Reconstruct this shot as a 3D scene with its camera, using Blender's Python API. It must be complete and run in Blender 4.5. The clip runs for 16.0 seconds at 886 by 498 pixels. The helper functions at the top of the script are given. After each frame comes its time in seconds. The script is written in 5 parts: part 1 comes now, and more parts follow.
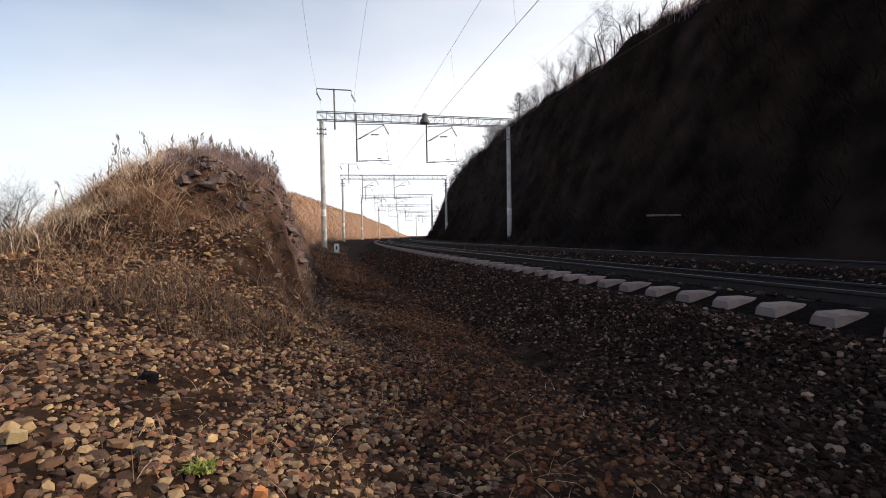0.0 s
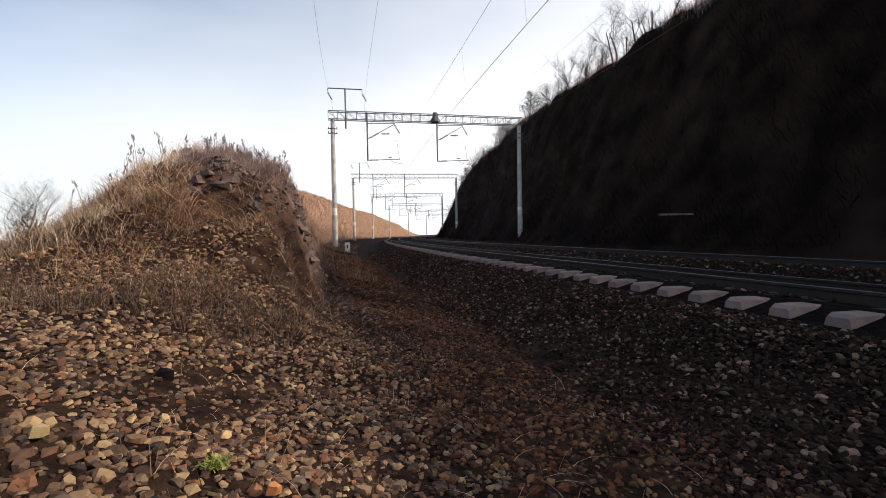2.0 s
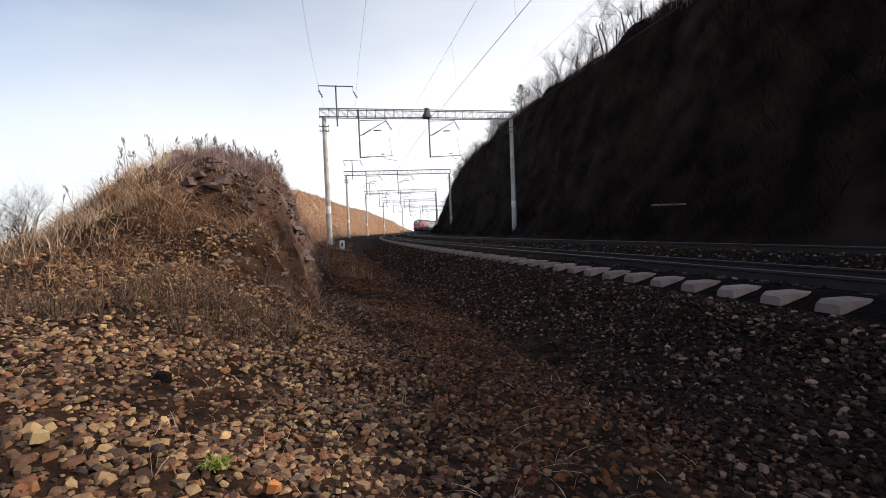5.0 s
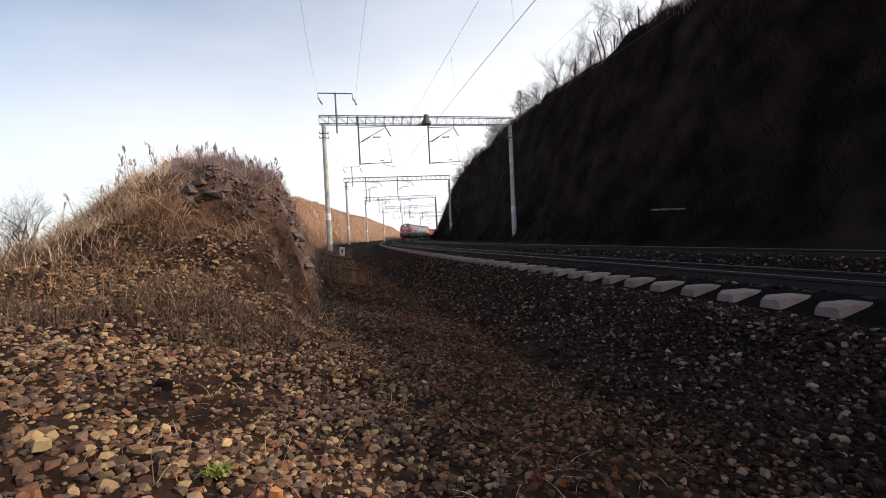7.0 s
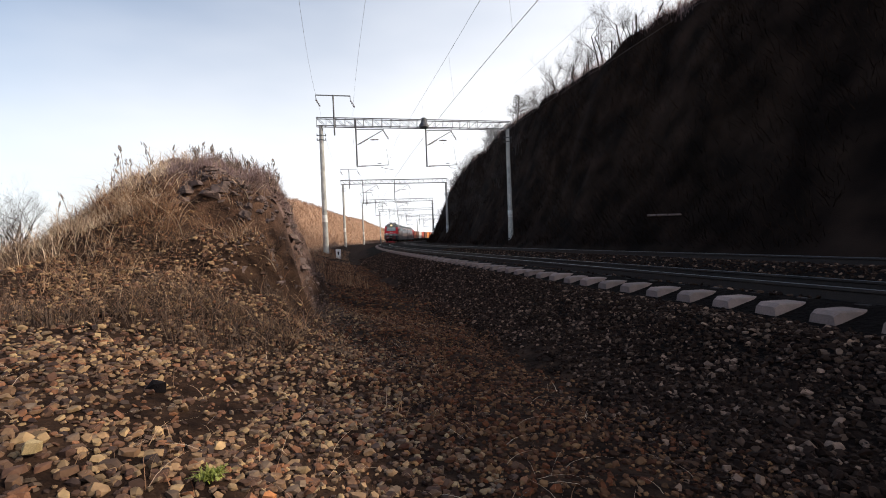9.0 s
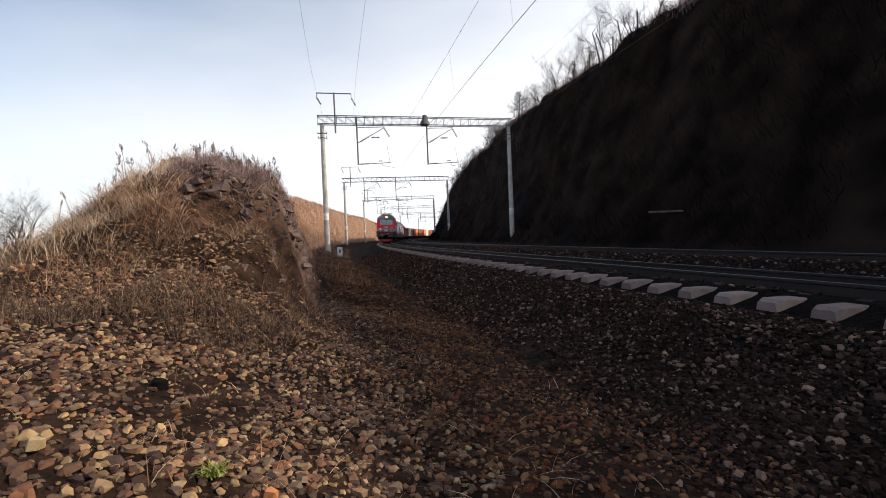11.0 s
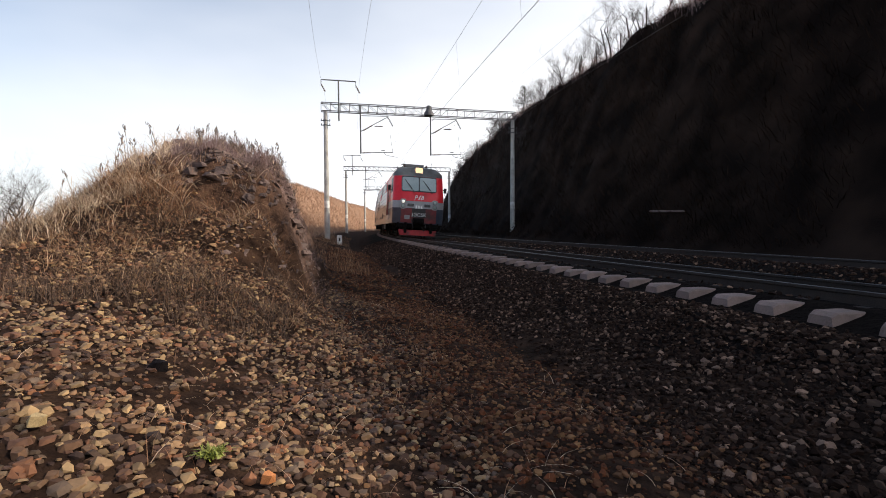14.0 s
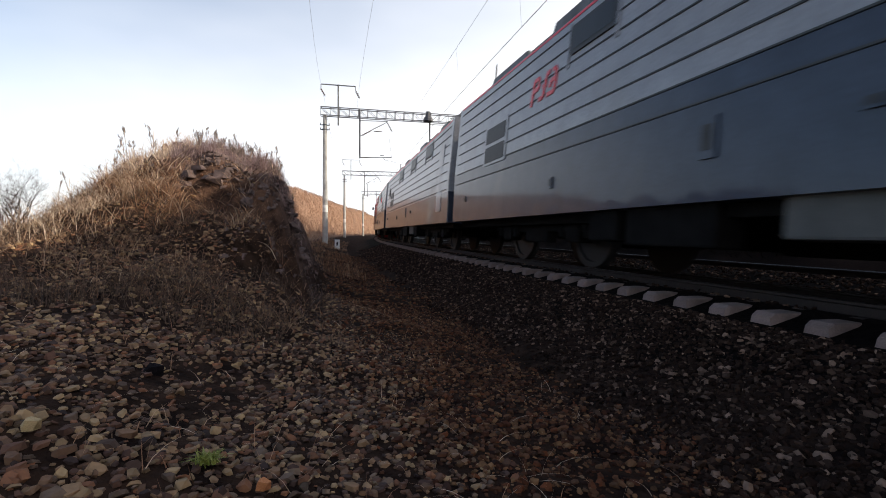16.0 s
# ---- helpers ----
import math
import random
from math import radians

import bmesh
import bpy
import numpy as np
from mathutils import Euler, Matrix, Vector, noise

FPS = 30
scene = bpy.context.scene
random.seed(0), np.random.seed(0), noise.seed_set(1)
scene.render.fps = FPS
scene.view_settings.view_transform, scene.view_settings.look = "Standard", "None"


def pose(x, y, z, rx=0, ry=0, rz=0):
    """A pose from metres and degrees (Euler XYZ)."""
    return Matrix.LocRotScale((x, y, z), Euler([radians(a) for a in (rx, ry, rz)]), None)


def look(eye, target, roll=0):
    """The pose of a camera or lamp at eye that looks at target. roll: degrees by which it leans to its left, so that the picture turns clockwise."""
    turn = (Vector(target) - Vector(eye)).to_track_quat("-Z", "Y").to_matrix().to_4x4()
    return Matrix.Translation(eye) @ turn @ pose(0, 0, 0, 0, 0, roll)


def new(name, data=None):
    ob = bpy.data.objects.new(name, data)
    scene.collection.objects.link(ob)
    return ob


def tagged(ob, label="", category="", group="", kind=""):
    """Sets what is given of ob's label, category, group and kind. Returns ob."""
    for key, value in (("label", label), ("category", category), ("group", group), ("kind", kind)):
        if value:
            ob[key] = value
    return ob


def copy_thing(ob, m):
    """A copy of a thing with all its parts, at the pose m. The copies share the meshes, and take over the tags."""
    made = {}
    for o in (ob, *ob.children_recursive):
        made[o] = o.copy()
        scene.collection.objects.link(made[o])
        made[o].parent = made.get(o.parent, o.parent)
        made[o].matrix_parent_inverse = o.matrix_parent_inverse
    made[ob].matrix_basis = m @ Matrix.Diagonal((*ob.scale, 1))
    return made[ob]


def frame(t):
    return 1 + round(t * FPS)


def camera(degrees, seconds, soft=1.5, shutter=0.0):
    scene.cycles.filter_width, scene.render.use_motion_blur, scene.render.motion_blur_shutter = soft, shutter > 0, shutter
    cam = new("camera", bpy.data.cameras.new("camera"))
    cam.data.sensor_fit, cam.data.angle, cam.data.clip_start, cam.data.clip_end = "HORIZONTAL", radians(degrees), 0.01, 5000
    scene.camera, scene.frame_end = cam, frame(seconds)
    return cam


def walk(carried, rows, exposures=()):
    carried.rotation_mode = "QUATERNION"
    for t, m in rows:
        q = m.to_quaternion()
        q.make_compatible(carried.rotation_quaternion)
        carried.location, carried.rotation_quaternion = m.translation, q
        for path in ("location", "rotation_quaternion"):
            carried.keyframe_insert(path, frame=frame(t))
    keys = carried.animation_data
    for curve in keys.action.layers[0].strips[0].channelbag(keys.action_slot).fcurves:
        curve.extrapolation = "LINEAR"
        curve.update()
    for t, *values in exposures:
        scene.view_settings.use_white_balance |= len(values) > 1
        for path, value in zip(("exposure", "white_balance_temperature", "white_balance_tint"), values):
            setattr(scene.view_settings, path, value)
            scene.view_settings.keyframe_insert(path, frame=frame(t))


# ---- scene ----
cam = camera(84.0, 16.0, soft=0.95, shutter=0.22)
H = 0.57  # eye above the rail heads
PATH = [  # t, x, y, z, yaw, pitch, roll
    (0, 0.000, 0.000, 0.000, -0.00, -1.60, 1.10),
    (0.5, 0.003, -0.000, 0.003, 0.42, -1.76, 1.28),
    (1, -0.000, 0.002, -0.000, 0.66, -1.98, 1.04),
    (1.5, 0.001, -0.003, 0.002, 0.89, -1.85, 1.18),
    (2, -0.001, -0.015, 0.006, 1.20, -1.71, 1.02),
    (2.5, 0.002, -0.023, 0.008, 1.57, -1.87, 1.61),
    (3, 0.000, -0.019, 0.006, 1.06, -2.00, 1.79),
    (3.5, 0.001, -0.029, 0.007, 0.73, -2.39, 2.16),
    (4, 0.005, -0.030, 0.010, 0.56, -2.78, 2.27),
    (6.5, 0.012, -0.050, 0.015, 0.68, -1.30, 2.56),
    (7, 0.011, -0.049, 0.015, 0.57, -1.57, 2.72),
    (7.5, 0.013, -0.047, 0.014, 0.56, -2.10, 3.10),
    (8, 0.011, -0.044, 0.017, 0.29, -1.77, 2.90),
    (8.5, 0.009, -0.047, 0.017, 0.21, -1.32, 2.22),
    (9, 0.008, -0.043, 0.017, 0.16, -1.22, 2.16),
    (11.5, 0.013, -0.050, 0.014, 0.50, -1.75, 2.56),
    (12, 0.006, -0.053, 0.016, 1.07, -2.15, 2.43),
    (12.5, 0.009, -0.054, 0.017, 0.74, -2.18, 2.09),
    (13, 0.006, -0.056, 0.017, 0.66, -2.29, 1.01),
    (13.5, 0.002, -0.054, 0.017, 0.52, -2.51, 0.59),
    (14, -0.001, -0.054, 0.017, 0.32, -2.45, 0.36),
    (14.5, -0.001, -0.056, 0.020, 0.50, -2.14, 0.18),
    (15, -0.000, -0.051, 0.018, -0.25, -2.25, 0.00),
    (15.5, -0.008, -0.054, 0.017, 0.26, -2.21, 0.19),
    (16, -0.006, -0.055, 0.024, 0.07, -1.82, -0.32),
]
walk(cam, [(t, pose(x, y, H + z, 90 + pitch, roll, yaw)) for t, x, y, z, yaw, pitch, roll in PATH],
     exposures=[(0, 0.15), (13.7, 0.14), (14.5, 0.34), (15.0, 0.24), (15.4, 0.17), (15.8, 0.25), (16, 0.28)])

# ---- light: low sun from the cutting's side, pale bright sky ----
SUN_ELEV, SUN_TURN = 31.0, 2.0
world = bpy.data.worlds.new("sky")
scene.world = world
world.use_nodes = True
wn, wl = world.node_tree.nodes, world.node_tree.links
wn.clear()
w_out, w_bg, w_sky = wn.new("ShaderNodeOutputWorld"), wn.new("ShaderNodeBackground"), wn.new("ShaderNodeTexSky")
w_sky.sky_type, w_sky.sun_disc = "NISHITA", False
w_sky.sun_elevation, w_sky.sun_rotation = radians(SUN_ELEV), radians(90 + SUN_TURN)
w_sky.air_density, w_sky.dust_density, w_sky.ozone_density = 1.0, 1.2, 1.5
# thin bright haze low in the sky, with soft cloud edges, thinning towards the zenith
w_co, w_map, w_noise, w_sep, w_band, w_add, w_ramp, w_mix, w_soft, w_pale = (
    wn.new("ShaderNodeTexCoord"), wn.new("ShaderNodeMapping"), wn.new("ShaderNodeTexNoise"), wn.new("ShaderNodeSeparateXYZ"),
    wn.new("ShaderNodeMapRange"), wn.new("ShaderNodeMath"), wn.new("ShaderNodeValToRGB"), wn.new("ShaderNodeMix"), wn.new("ShaderNodeMapRange"), wn.new("ShaderNodeHueSaturation"))
w_mix.data_type = "RGBA"
w_map.inputs["Scale"].default_value = (0.8, 1.0, 2.4)
w_map.inputs["Location"].default_value = (0.35, 0.1, 0.0)
w_noise.inputs["Scale"].default_value, w_noise.inputs["Detail"].default_value, w_noise.inputs["Roughness"].default_value = 1.7, 4.0, 0.45
w_band.inputs["From Min"].default_value, w_band.inputs["From Max"].default_value = 0.03, 0.80
w_band.inputs["To Min"].default_value, w_band.inputs["To Max"].default_value = 0.50, -0.45
w_ramp.color_ramp.elements[0].position, w_ramp.color_ramp.elements[1].position = 0.42, 1.0
w_mix.inputs["B"].default_value = (10.4, 10.5, 10.9, 1)
w_bg.inputs["Strength"].default_value = 0.098
wl.new(w_co.outputs["Generated"], w_map.inputs["Vector"])
wl.new(w_co.outputs["Generated"], w_sep.inputs["Vector"])
wl.new(w_sep.outputs["Z"], w_band.inputs["Value"])
wl.new(w_map.outputs["Vector"], w_noise.inputs["Vector"])
w_soft.inputs["To Min"].default_value, w_soft.inputs["To Max"].default_value = 0.45, 1.0
w_pale.inputs["Saturation"].default_value, w_pale.inputs["Value"].default_value = 0.92, 1.6
w_lean = wn.new("ShaderNodeMath")  # the haze is thicker on the sun's side
w_lean.operation = "MULTIPLY_ADD"
w_lean.inputs[1].default_value = 0.55
wl.new(w_sep.outputs["X"], w_lean.inputs[0])
wl.new(w_add.outputs["Value"], w_lean.inputs[2])
wl.new(w_noise.outputs["Fac"], w_soft.inputs["Value"])
wl.new(w_soft.outputs["Result"], w_add.inputs[0])
wl.new(w_band.outputs["Result"], w_add.inputs[1])
wl.new(w_lean.outputs["Value"], w_ramp.inputs["Fac"])
wl.new(w_ramp.outputs["Color"], w_mix.inputs["Factor"])
wl.new(w_sky.outputs["Color"], w_pale.inputs["Color"])
wl.new(w_pale.outputs["Color"], w_mix.inputs["A"])
w_side, w_lit = wn.new("ShaderNodeMapRange"), wn.new("ShaderNodeMix")  # hazy sky, brighter round the sun
w_side.inputs["From Min"].default_value, w_side.inputs["From Max"].default_value = 0.35, 1.0
w_side.inputs["To Min"].default_value, w_side.inputs["To Max"].default_value = 1.0, 2.0
w_lit.data_type, w_lit.blend_type = "RGBA", "MULTIPLY"
w_lit.inputs["Factor"].default_value = 1.0
wl.new(w_sep.outputs["X"], w_side.inputs["Value"])
wl.new(w_mix.outputs["Result"], w_lit.inputs["A"])
wl.new(w_side.outputs["Result"], w_lit.inputs["B"])
wl.new(w_lit.outputs["Result"], w_bg.inputs["Color"])
wl.new(w_bg.outputs["Background"], w_out.inputs["Surface"])
sun_data = bpy.data.lights.new("sun", "SUN")
sun_data.energy, sun_data.angle, sun_data.color = 5.0, radians(0.6), (1.0, 0.87, 0.70)
sun = new("sun", sun_data)
sun.matrix_world = look((60, -6, 40), (60 - math.cos(radians(SUN_TURN)), -6 + math.sin(radians(SUN_TURN)), 40 - math.tan(radians(SUN_ELEV))))


# ---- materials ----
def nodes_of(name):
    m = bpy.data.materials.new(name)
    m.use_nodes = True
    n, l = m.node_tree.nodes, m.node_tree.links
    return m, n, l, n["Principled BSDF"]


def surface(name, dark, light, scale=8.0, rough=0.8, metal=0.0, bump=0.3, grain=60.0, spread=(0.3, 0.7), stain=None, stain_scale=1.2,
            stain_at=(0.5, 0.68), vary=0.0, space="Object", stretch=(1, 1, 1), coat=0.0, spec=0.5):
    """A surface of two tones mixed by fine noise, with large stains, relief and a random tone for each object."""
    m, n, l, p = nodes_of(name)
    co, mp = n.new("ShaderNodeTexCoord"), n.new("ShaderNodeMapping")
    mp.inputs["Scale"].default_value = stretch
    l.new(co.outputs[space], mp.inputs["Vector"])
    a, b = n.new("ShaderNodeTexNoise"), n.new("ShaderNodeTexNoise")
    a.inputs["Scale"].default_value, a.inputs["Detail"].default_value = scale, 6.0
    b.inputs["Scale"].default_value, b.inputs["Detail"].default_value = grain, 4.0
    for k in (a, b):
        l.new(mp.outputs["Vector"], k.inputs["Vector"])
    r = n.new("ShaderNodeValToRGB")
    r.color_ramp.elements[0].position, r.color_ramp.elements[1].position = spread
    r.color_ramp.elements[0].color, r.color_ramp.elements[1].color = (*dark, 1), (*light, 1)
    l.new(a.outputs["Fac"], r.inputs["Fac"])
    col = r.outputs["Color"]
    g = n.new("ShaderNodeMix")
    g.data_type, g.blend_type = "RGBA", "OVERLAY"
    g.inputs["Factor"].default_value = 0.35
    l.new(col, g.inputs["A"])
    l.new(b.outputs["Fac"], g.inputs["B"])
    col = g.outputs["Result"]
    if stain:
        s, sr, sm = n.new("ShaderNodeTexNoise"), n.new("ShaderNodeValToRGB"), n.new("ShaderNodeMix")
        sm.data_type = "RGBA"
        s.inputs["Scale"].default_value, s.inputs["Detail"].default_value = stain_scale, 5.0
        sr.color_ramp.elements[0].position, sr.color_ramp.elements[1].position = stain_at
        sm.inputs["B"].default_value = (*stain, 1)
        l.new(mp.outputs["Vector"], s.inputs["Vector"])
        l.new(s.outputs["Fac"], sr.inputs["Fac"])
        l.new(sr.outputs["Color"], sm.inputs["Factor"])
        l.new(col, sm.inputs["A"])
        col = sm.outputs["Result"]
    if vary:
        oi, hv, mr = n.new("ShaderNodeObjectInfo"), n.new("ShaderNodeHueSaturation"), n.new("ShaderNodeMapRange")
        mr.inputs["To Min"].default_value, mr.inputs["To Max"].default_value = 1 - vary, 1 + vary
        l.new(oi.outputs["Random"], mr.inputs["Value"])
        l.new(mr.outputs["Result"], hv.inputs["Value"])
        l.new(col, hv.inputs["Color"])
        col = hv.outputs["Color"]
    l.new(col, p.inputs["Base Color"])
    if bump:
        bp = n.new("ShaderNodeBump")
        bp.inputs["Strength"].default_value, bp.inputs["Distance"].default_value = bump, 0.02
        l.new(b.outputs["Fac"], bp.inputs["Height"])
        l.new(bp.outputs["Normal"], p.inputs["Normal"])
    p.inputs["Roughness"].default_value, p.inputs["Metallic"].default_value = rough, metal
    p.inputs["Coat Weight"].default_value = coat
    p.inputs["Specular IOR Level"].default_value = spec
    return m


def islands(name, tones, rough=0.85, grain=30.0, bump=0.3, single=False, spec=0.4, patch=None, patch_scale=1.6, thin=0.0):
    """Loose pieces of many tones: one tone for each piece, grained."""
    m, n, l, p = nodes_of(name)
    if single:
        src = n.new("ShaderNodeObjectInfo").outputs["Random"]
    else:
        src = n.new("ShaderNodeNewGeometry").outputs["Random Per Island"]
    r = n.new("ShaderNodeValToRGB")
    r.color_ramp.interpolation = "LINEAR"
    while len(r.color_ramp.elements) < len(tones):
        r.color_ramp.elements.new(0.5)
    for k, c in enumerate(tones):
        r.color_ramp.elements[k].position = k / (len(tones) - 1)
        r.color_ramp.elements[k].color = (*c, 1)
    l.new(src, r.inputs["Fac"])
    co, t, g = n.new("ShaderNodeTexCoord"), n.new("ShaderNodeTexNoise"), n.new("ShaderNodeMix")
    t.inputs["Scale"].default_value, t.inputs["Detail"].default_value = grain, 4.0
    g.data_type, g.blend_type = "RGBA", "OVERLAY"
    g.inputs["Factor"].default_value = 0.5
    l.new(co.outputs["Object"], t.inputs["Vector"])
    l.new(r.outputs["Color"], g.inputs["A"])
    l.new(t.outputs["Fac"], g.inputs["B"])
    col = g.outputs["Result"]
    if patch:
        q, qr, qm = n.new("ShaderNodeTexNoise"), n.new("ShaderNodeValToRGB"), n.new("ShaderNodeMix")
        q.inputs["Scale"].default_value, q.inputs["Detail"].default_value = patch_scale, 3.0
        qr.color_ramp.elements[0].position, qr.color_ramp.elements[1].position = 0.42, 0.62
        qm.data_type, qm.blend_type = "RGBA", "MULTIPLY"
        qm.inputs["B"].default_value = (*patch, 1)
        l.new(co.outputs["Object"], q.inputs["Vector"])
        l.new(q.outputs["Fac"], qr.inputs["Fac"])
        l.new(qr.outputs["Color"], qm.inputs["Factor"])
        l.new(col, qm.inputs["A"])
        col = qm.outputs["Result"]
    l.new(col, p.inputs["Base Color"])
    if bump:
        bp = n.new("ShaderNodeBump")
        bp.inputs["Strength"].default_value, bp.inputs["Distance"].default_value = bump, 0.01
        l.new(t.outputs["Fac"], bp.inputs["Height"])
        l.new(bp.outputs["Normal"], p.inputs["Normal"])
    p.inputs["Roughness"].default_value = rough
    p.inputs["Specular IOR Level"].default_value = spec
    if thin:  # light that passes through thin leaves
        tl, mx = n.new("ShaderNodeBsdfTranslucent"), n.new("ShaderNodeMixShader")
        mx.inputs["Fac"].default_value = thin
        l.new(col, tl.inputs["Color"])
        l.new(p.outputs["BSDF"], mx.inputs[1])
        l.new(tl.outputs["BSDF"], mx.inputs[2])
        l.new(mx.outputs["Shader"], n["Material Output"].inputs["Surface"])
    return m


# ---- plan: both tracks run on one wide curve; s is the way along the near track's axis, w the offset to its right ----
XC, YC, RC = 543.885, 144.23, 557.322
GAP = 4.1  # between the two tracks' axes


def plan(s, w, z=0.0):
    a = s / RC
    return Vector((XC - (RC - w) * math.cos(a), YC + (RC - w) * math.sin(a), z))


def at_track(s, w, z=0.0, turn=0.0):
    p = plan(s, w, z)
    return pose(p.x, p.y, p.z, 0, 0, turn - math.degrees(s / RC))


CANT, SINK = 3.5, 0.035  # the outer rail lies higher in the curve


def canted(s, w0, z=0.0, turn=0.0):
    """A pose on a canted track: the side towards the cutting lies lower."""
    return at_track(s, w0, -SINK) @ Matrix.Rotation(radians(CANT), 4, "Y") @ pose(0, 0, z, 0, 0, turn)


def s_at(y):
    return RC * math.asin((y - YC) / RC)


LATTICE = np.random.RandomState(7).rand(257, 257)


def relief(x, y, size):
    """Smooth noise from -1 to 1 with bumps of that size."""
    x, y = np.asarray(x) / size + 100.0, np.asarray(y) / size + 100.0
    i, j = np.floor(x).astype(int), np.floor(y).astype(int)
    fx, fy = x - i, y - j
    fx, fy = fx * fx * (3 - 2 * fx), fy * fy * (3 - 2 * fy)
    a, b = LATTICE[i % 257, j % 257], LATTICE[(i + 1) % 257, j % 257]
    c, d = LATTICE[i % 257, (j + 1) % 257], LATTICE[(i + 1) % 257, (j + 1) % 257]
    return 2 * ((a * (1 - fx) + b * fx) * (1 - fy) + (c * (1 - fx) + d * fx) * fy) - 1


def smooth(t):
    t = np.clip(t, 0, 1)
    return t * t * (3 - 2 * t)


def bank_height(y):
    return np.interp(y, [3.4, 4.5, 5.5, 6.5, 7.5, 9, 12, 15, 25, 47, 72, 142, 190, 230],
                     [0, 0.30, 0.85, 1.40, 1.68, 1.74, 1.85, 2.1, 2.8, 4.5, 5.6, 6.3, 4.2, 0])


def hill_height(y):
    return np.interp(y, [-60, 0, 3, 5.5, 8, 11, 17, 26, 60, 120, 200, 300, 420], [12.6, 12.8, 13.0, 13.5, 13.6, 13.5, 13.6, 13.8, 14.4, 13.2, 11, 8, 4])


def ground_sw(s, w):
    """The ground's height by way and offset."""
    y = YC + (RC - w) * np.sin(s / RC)
    x = XC - (RC - w) * np.cos(s / RC)
    u = -w
    z = np.interp(u, [-400, -9, -8.4, -7.6, -7.0, -5.9, -5.45, -4.1, -2.75, -2.2, -1.35, 0, 0.95, 1.04, 1.2, 1.38, 1.7, 2.7, 3.4, 4.2, 5.2, 5.8, 6.7, 8.5, 12, 20, 60, 200],
                  [-0.3, -0.3, -0.6, -0.8, -0.7, -0.32, -0.25, -0.17, -0.09, -0.13, -0.25, -0.165, -0.10, -0.15, -0.19, -0.235, -0.28, -0.62, -0.75, -0.6, -0.40, -0.22, 0.08, 0.28, 0.42, 0.42, 0.2, -0.5])
    toe = np.interp(y, [0, 12, 25], [5.3, 5.35, 6.3])
    crest = np.interp(y, [0, 10, 40], [6.2, 6.2, 10.0])
    keep = np.interp(y, [0, 10, 40], [1.15, 1.15, 1.5])
    fall = np.interp(y, [0, 10, 40], [2.2, 2.2, 9.0])
    rough = 0.22 * relief(x, y, 0.8) + 0.16 * relief(x + 9, y, 0.36) + 0.07 * relief(x, y + 5, 0.17)
    ledge = np.clip((14 - y) / 3, 0, 1)
    u = u + ledge * (0.17 * relief(x, y * 1.6, 0.55) + 0.10 * relief(x + 3, y, 0.23)) * (u > 4.9)
    up = smooth((u - toe) / (crest - toe)) * (1 - smooth((u - crest - keep) / fall))
    z = z + up * (bank_height(y) + rough * np.minimum(1, bank_height(y)))
    hill = np.interp(w, [8.4, 9.2, 10.4, 12.0, 13.6, 15.2, 17.5, 40, 90], [0, 0.03, 0.16, 0.40, 0.70, 0.97, 1.03, 1.12, 1.2])
    lumps = 0.6 * relief(s, w * 1.5, 5.0) + 0.35 * relief(s, w * 1.5, 1.9) + 0.16 * relief(s, w * 1.5, 0.7)
    z = z + hill * hill_height(y) + lumps * np.clip((w - 8.6) / 3.0, 0, 1)
    near = np.exp(-((-w - 5.5) / 3.5) ** 2) * (-w > 2)
    return z + near * (0.05 * relief(x, y, 1.3) + 0.03 * relief(x, y, 0.5))


def sw_of(x, y):
    dx, dy = np.asarray(x) - XC, np.asarray(y) - YC
    return RC * np.arctan2(dy, -dx), RC - np.hypot(dx, dy)


def ground(x, y):
    return ground_sw(*sw_of(x, y))


# ---- mesh tools ----
def mesh_from(name, verts, faces, mats, smooth_faces=False):
    me = bpy.data.meshes.new(name)
    me.from_pydata(verts, [], faces)
    for m in (mats if isinstance(mats, (list, tuple)) else [mats]):
        me.materials.append(m)
    if smooth_faces:
        me.polygons.foreach_set("use_smooth", [True] * len(me.polygons))
    me.update()
    return me


def from_arrays(name, verts, tris, mat):
    """A mesh from arrays of corners and of triangles or quads."""
    me = bpy.data.meshes.new(name)
    k = tris.shape[1]
    me.vertices.add(len(verts))
    me.vertices.foreach_set("co", np.ascontiguousarray(verts, dtype=np.float32).ravel())
    me.loops.add(tris.size)
    me.loops.foreach_set("vertex_index", np.ascontiguousarray(tris, dtype=np.int32).ravel())
    me.polygons.add(len(tris))
    me.polygons.foreach_set("loop_start", np.arange(0, tris.size, k, dtype=np.int32))
    me.polygons.foreach_set("loop_total", np.full(len(tris), k, dtype=np.int32))
    me.materials.append(mat)
    me.polygons.foreach_set("use_smooth", np.zeros(len(tris), dtype=bool))
    me.update(calc_edges=True)
    return me


def part(name, bm, material, parent=None, label="", matrix=None):
    """Links a bmesh as one mesh object, under a thing or a part."""
    me = bpy.data.meshes.new(name)
    bm.to_mesh(me)
    bm.free()
    for m in (material if isinstance(material, (list, tuple)) else [material]):
        me.materials.append(m)
    return piece(name, me, parent, label, matrix)


def piece(name, me, parent=None, label="", matrix=None):
    ob = new(name, me)
    if parent is not None:
        ob.parent = parent
    if matrix is not None:
        ob.matrix_basis = matrix
    return tagged(ob, label)


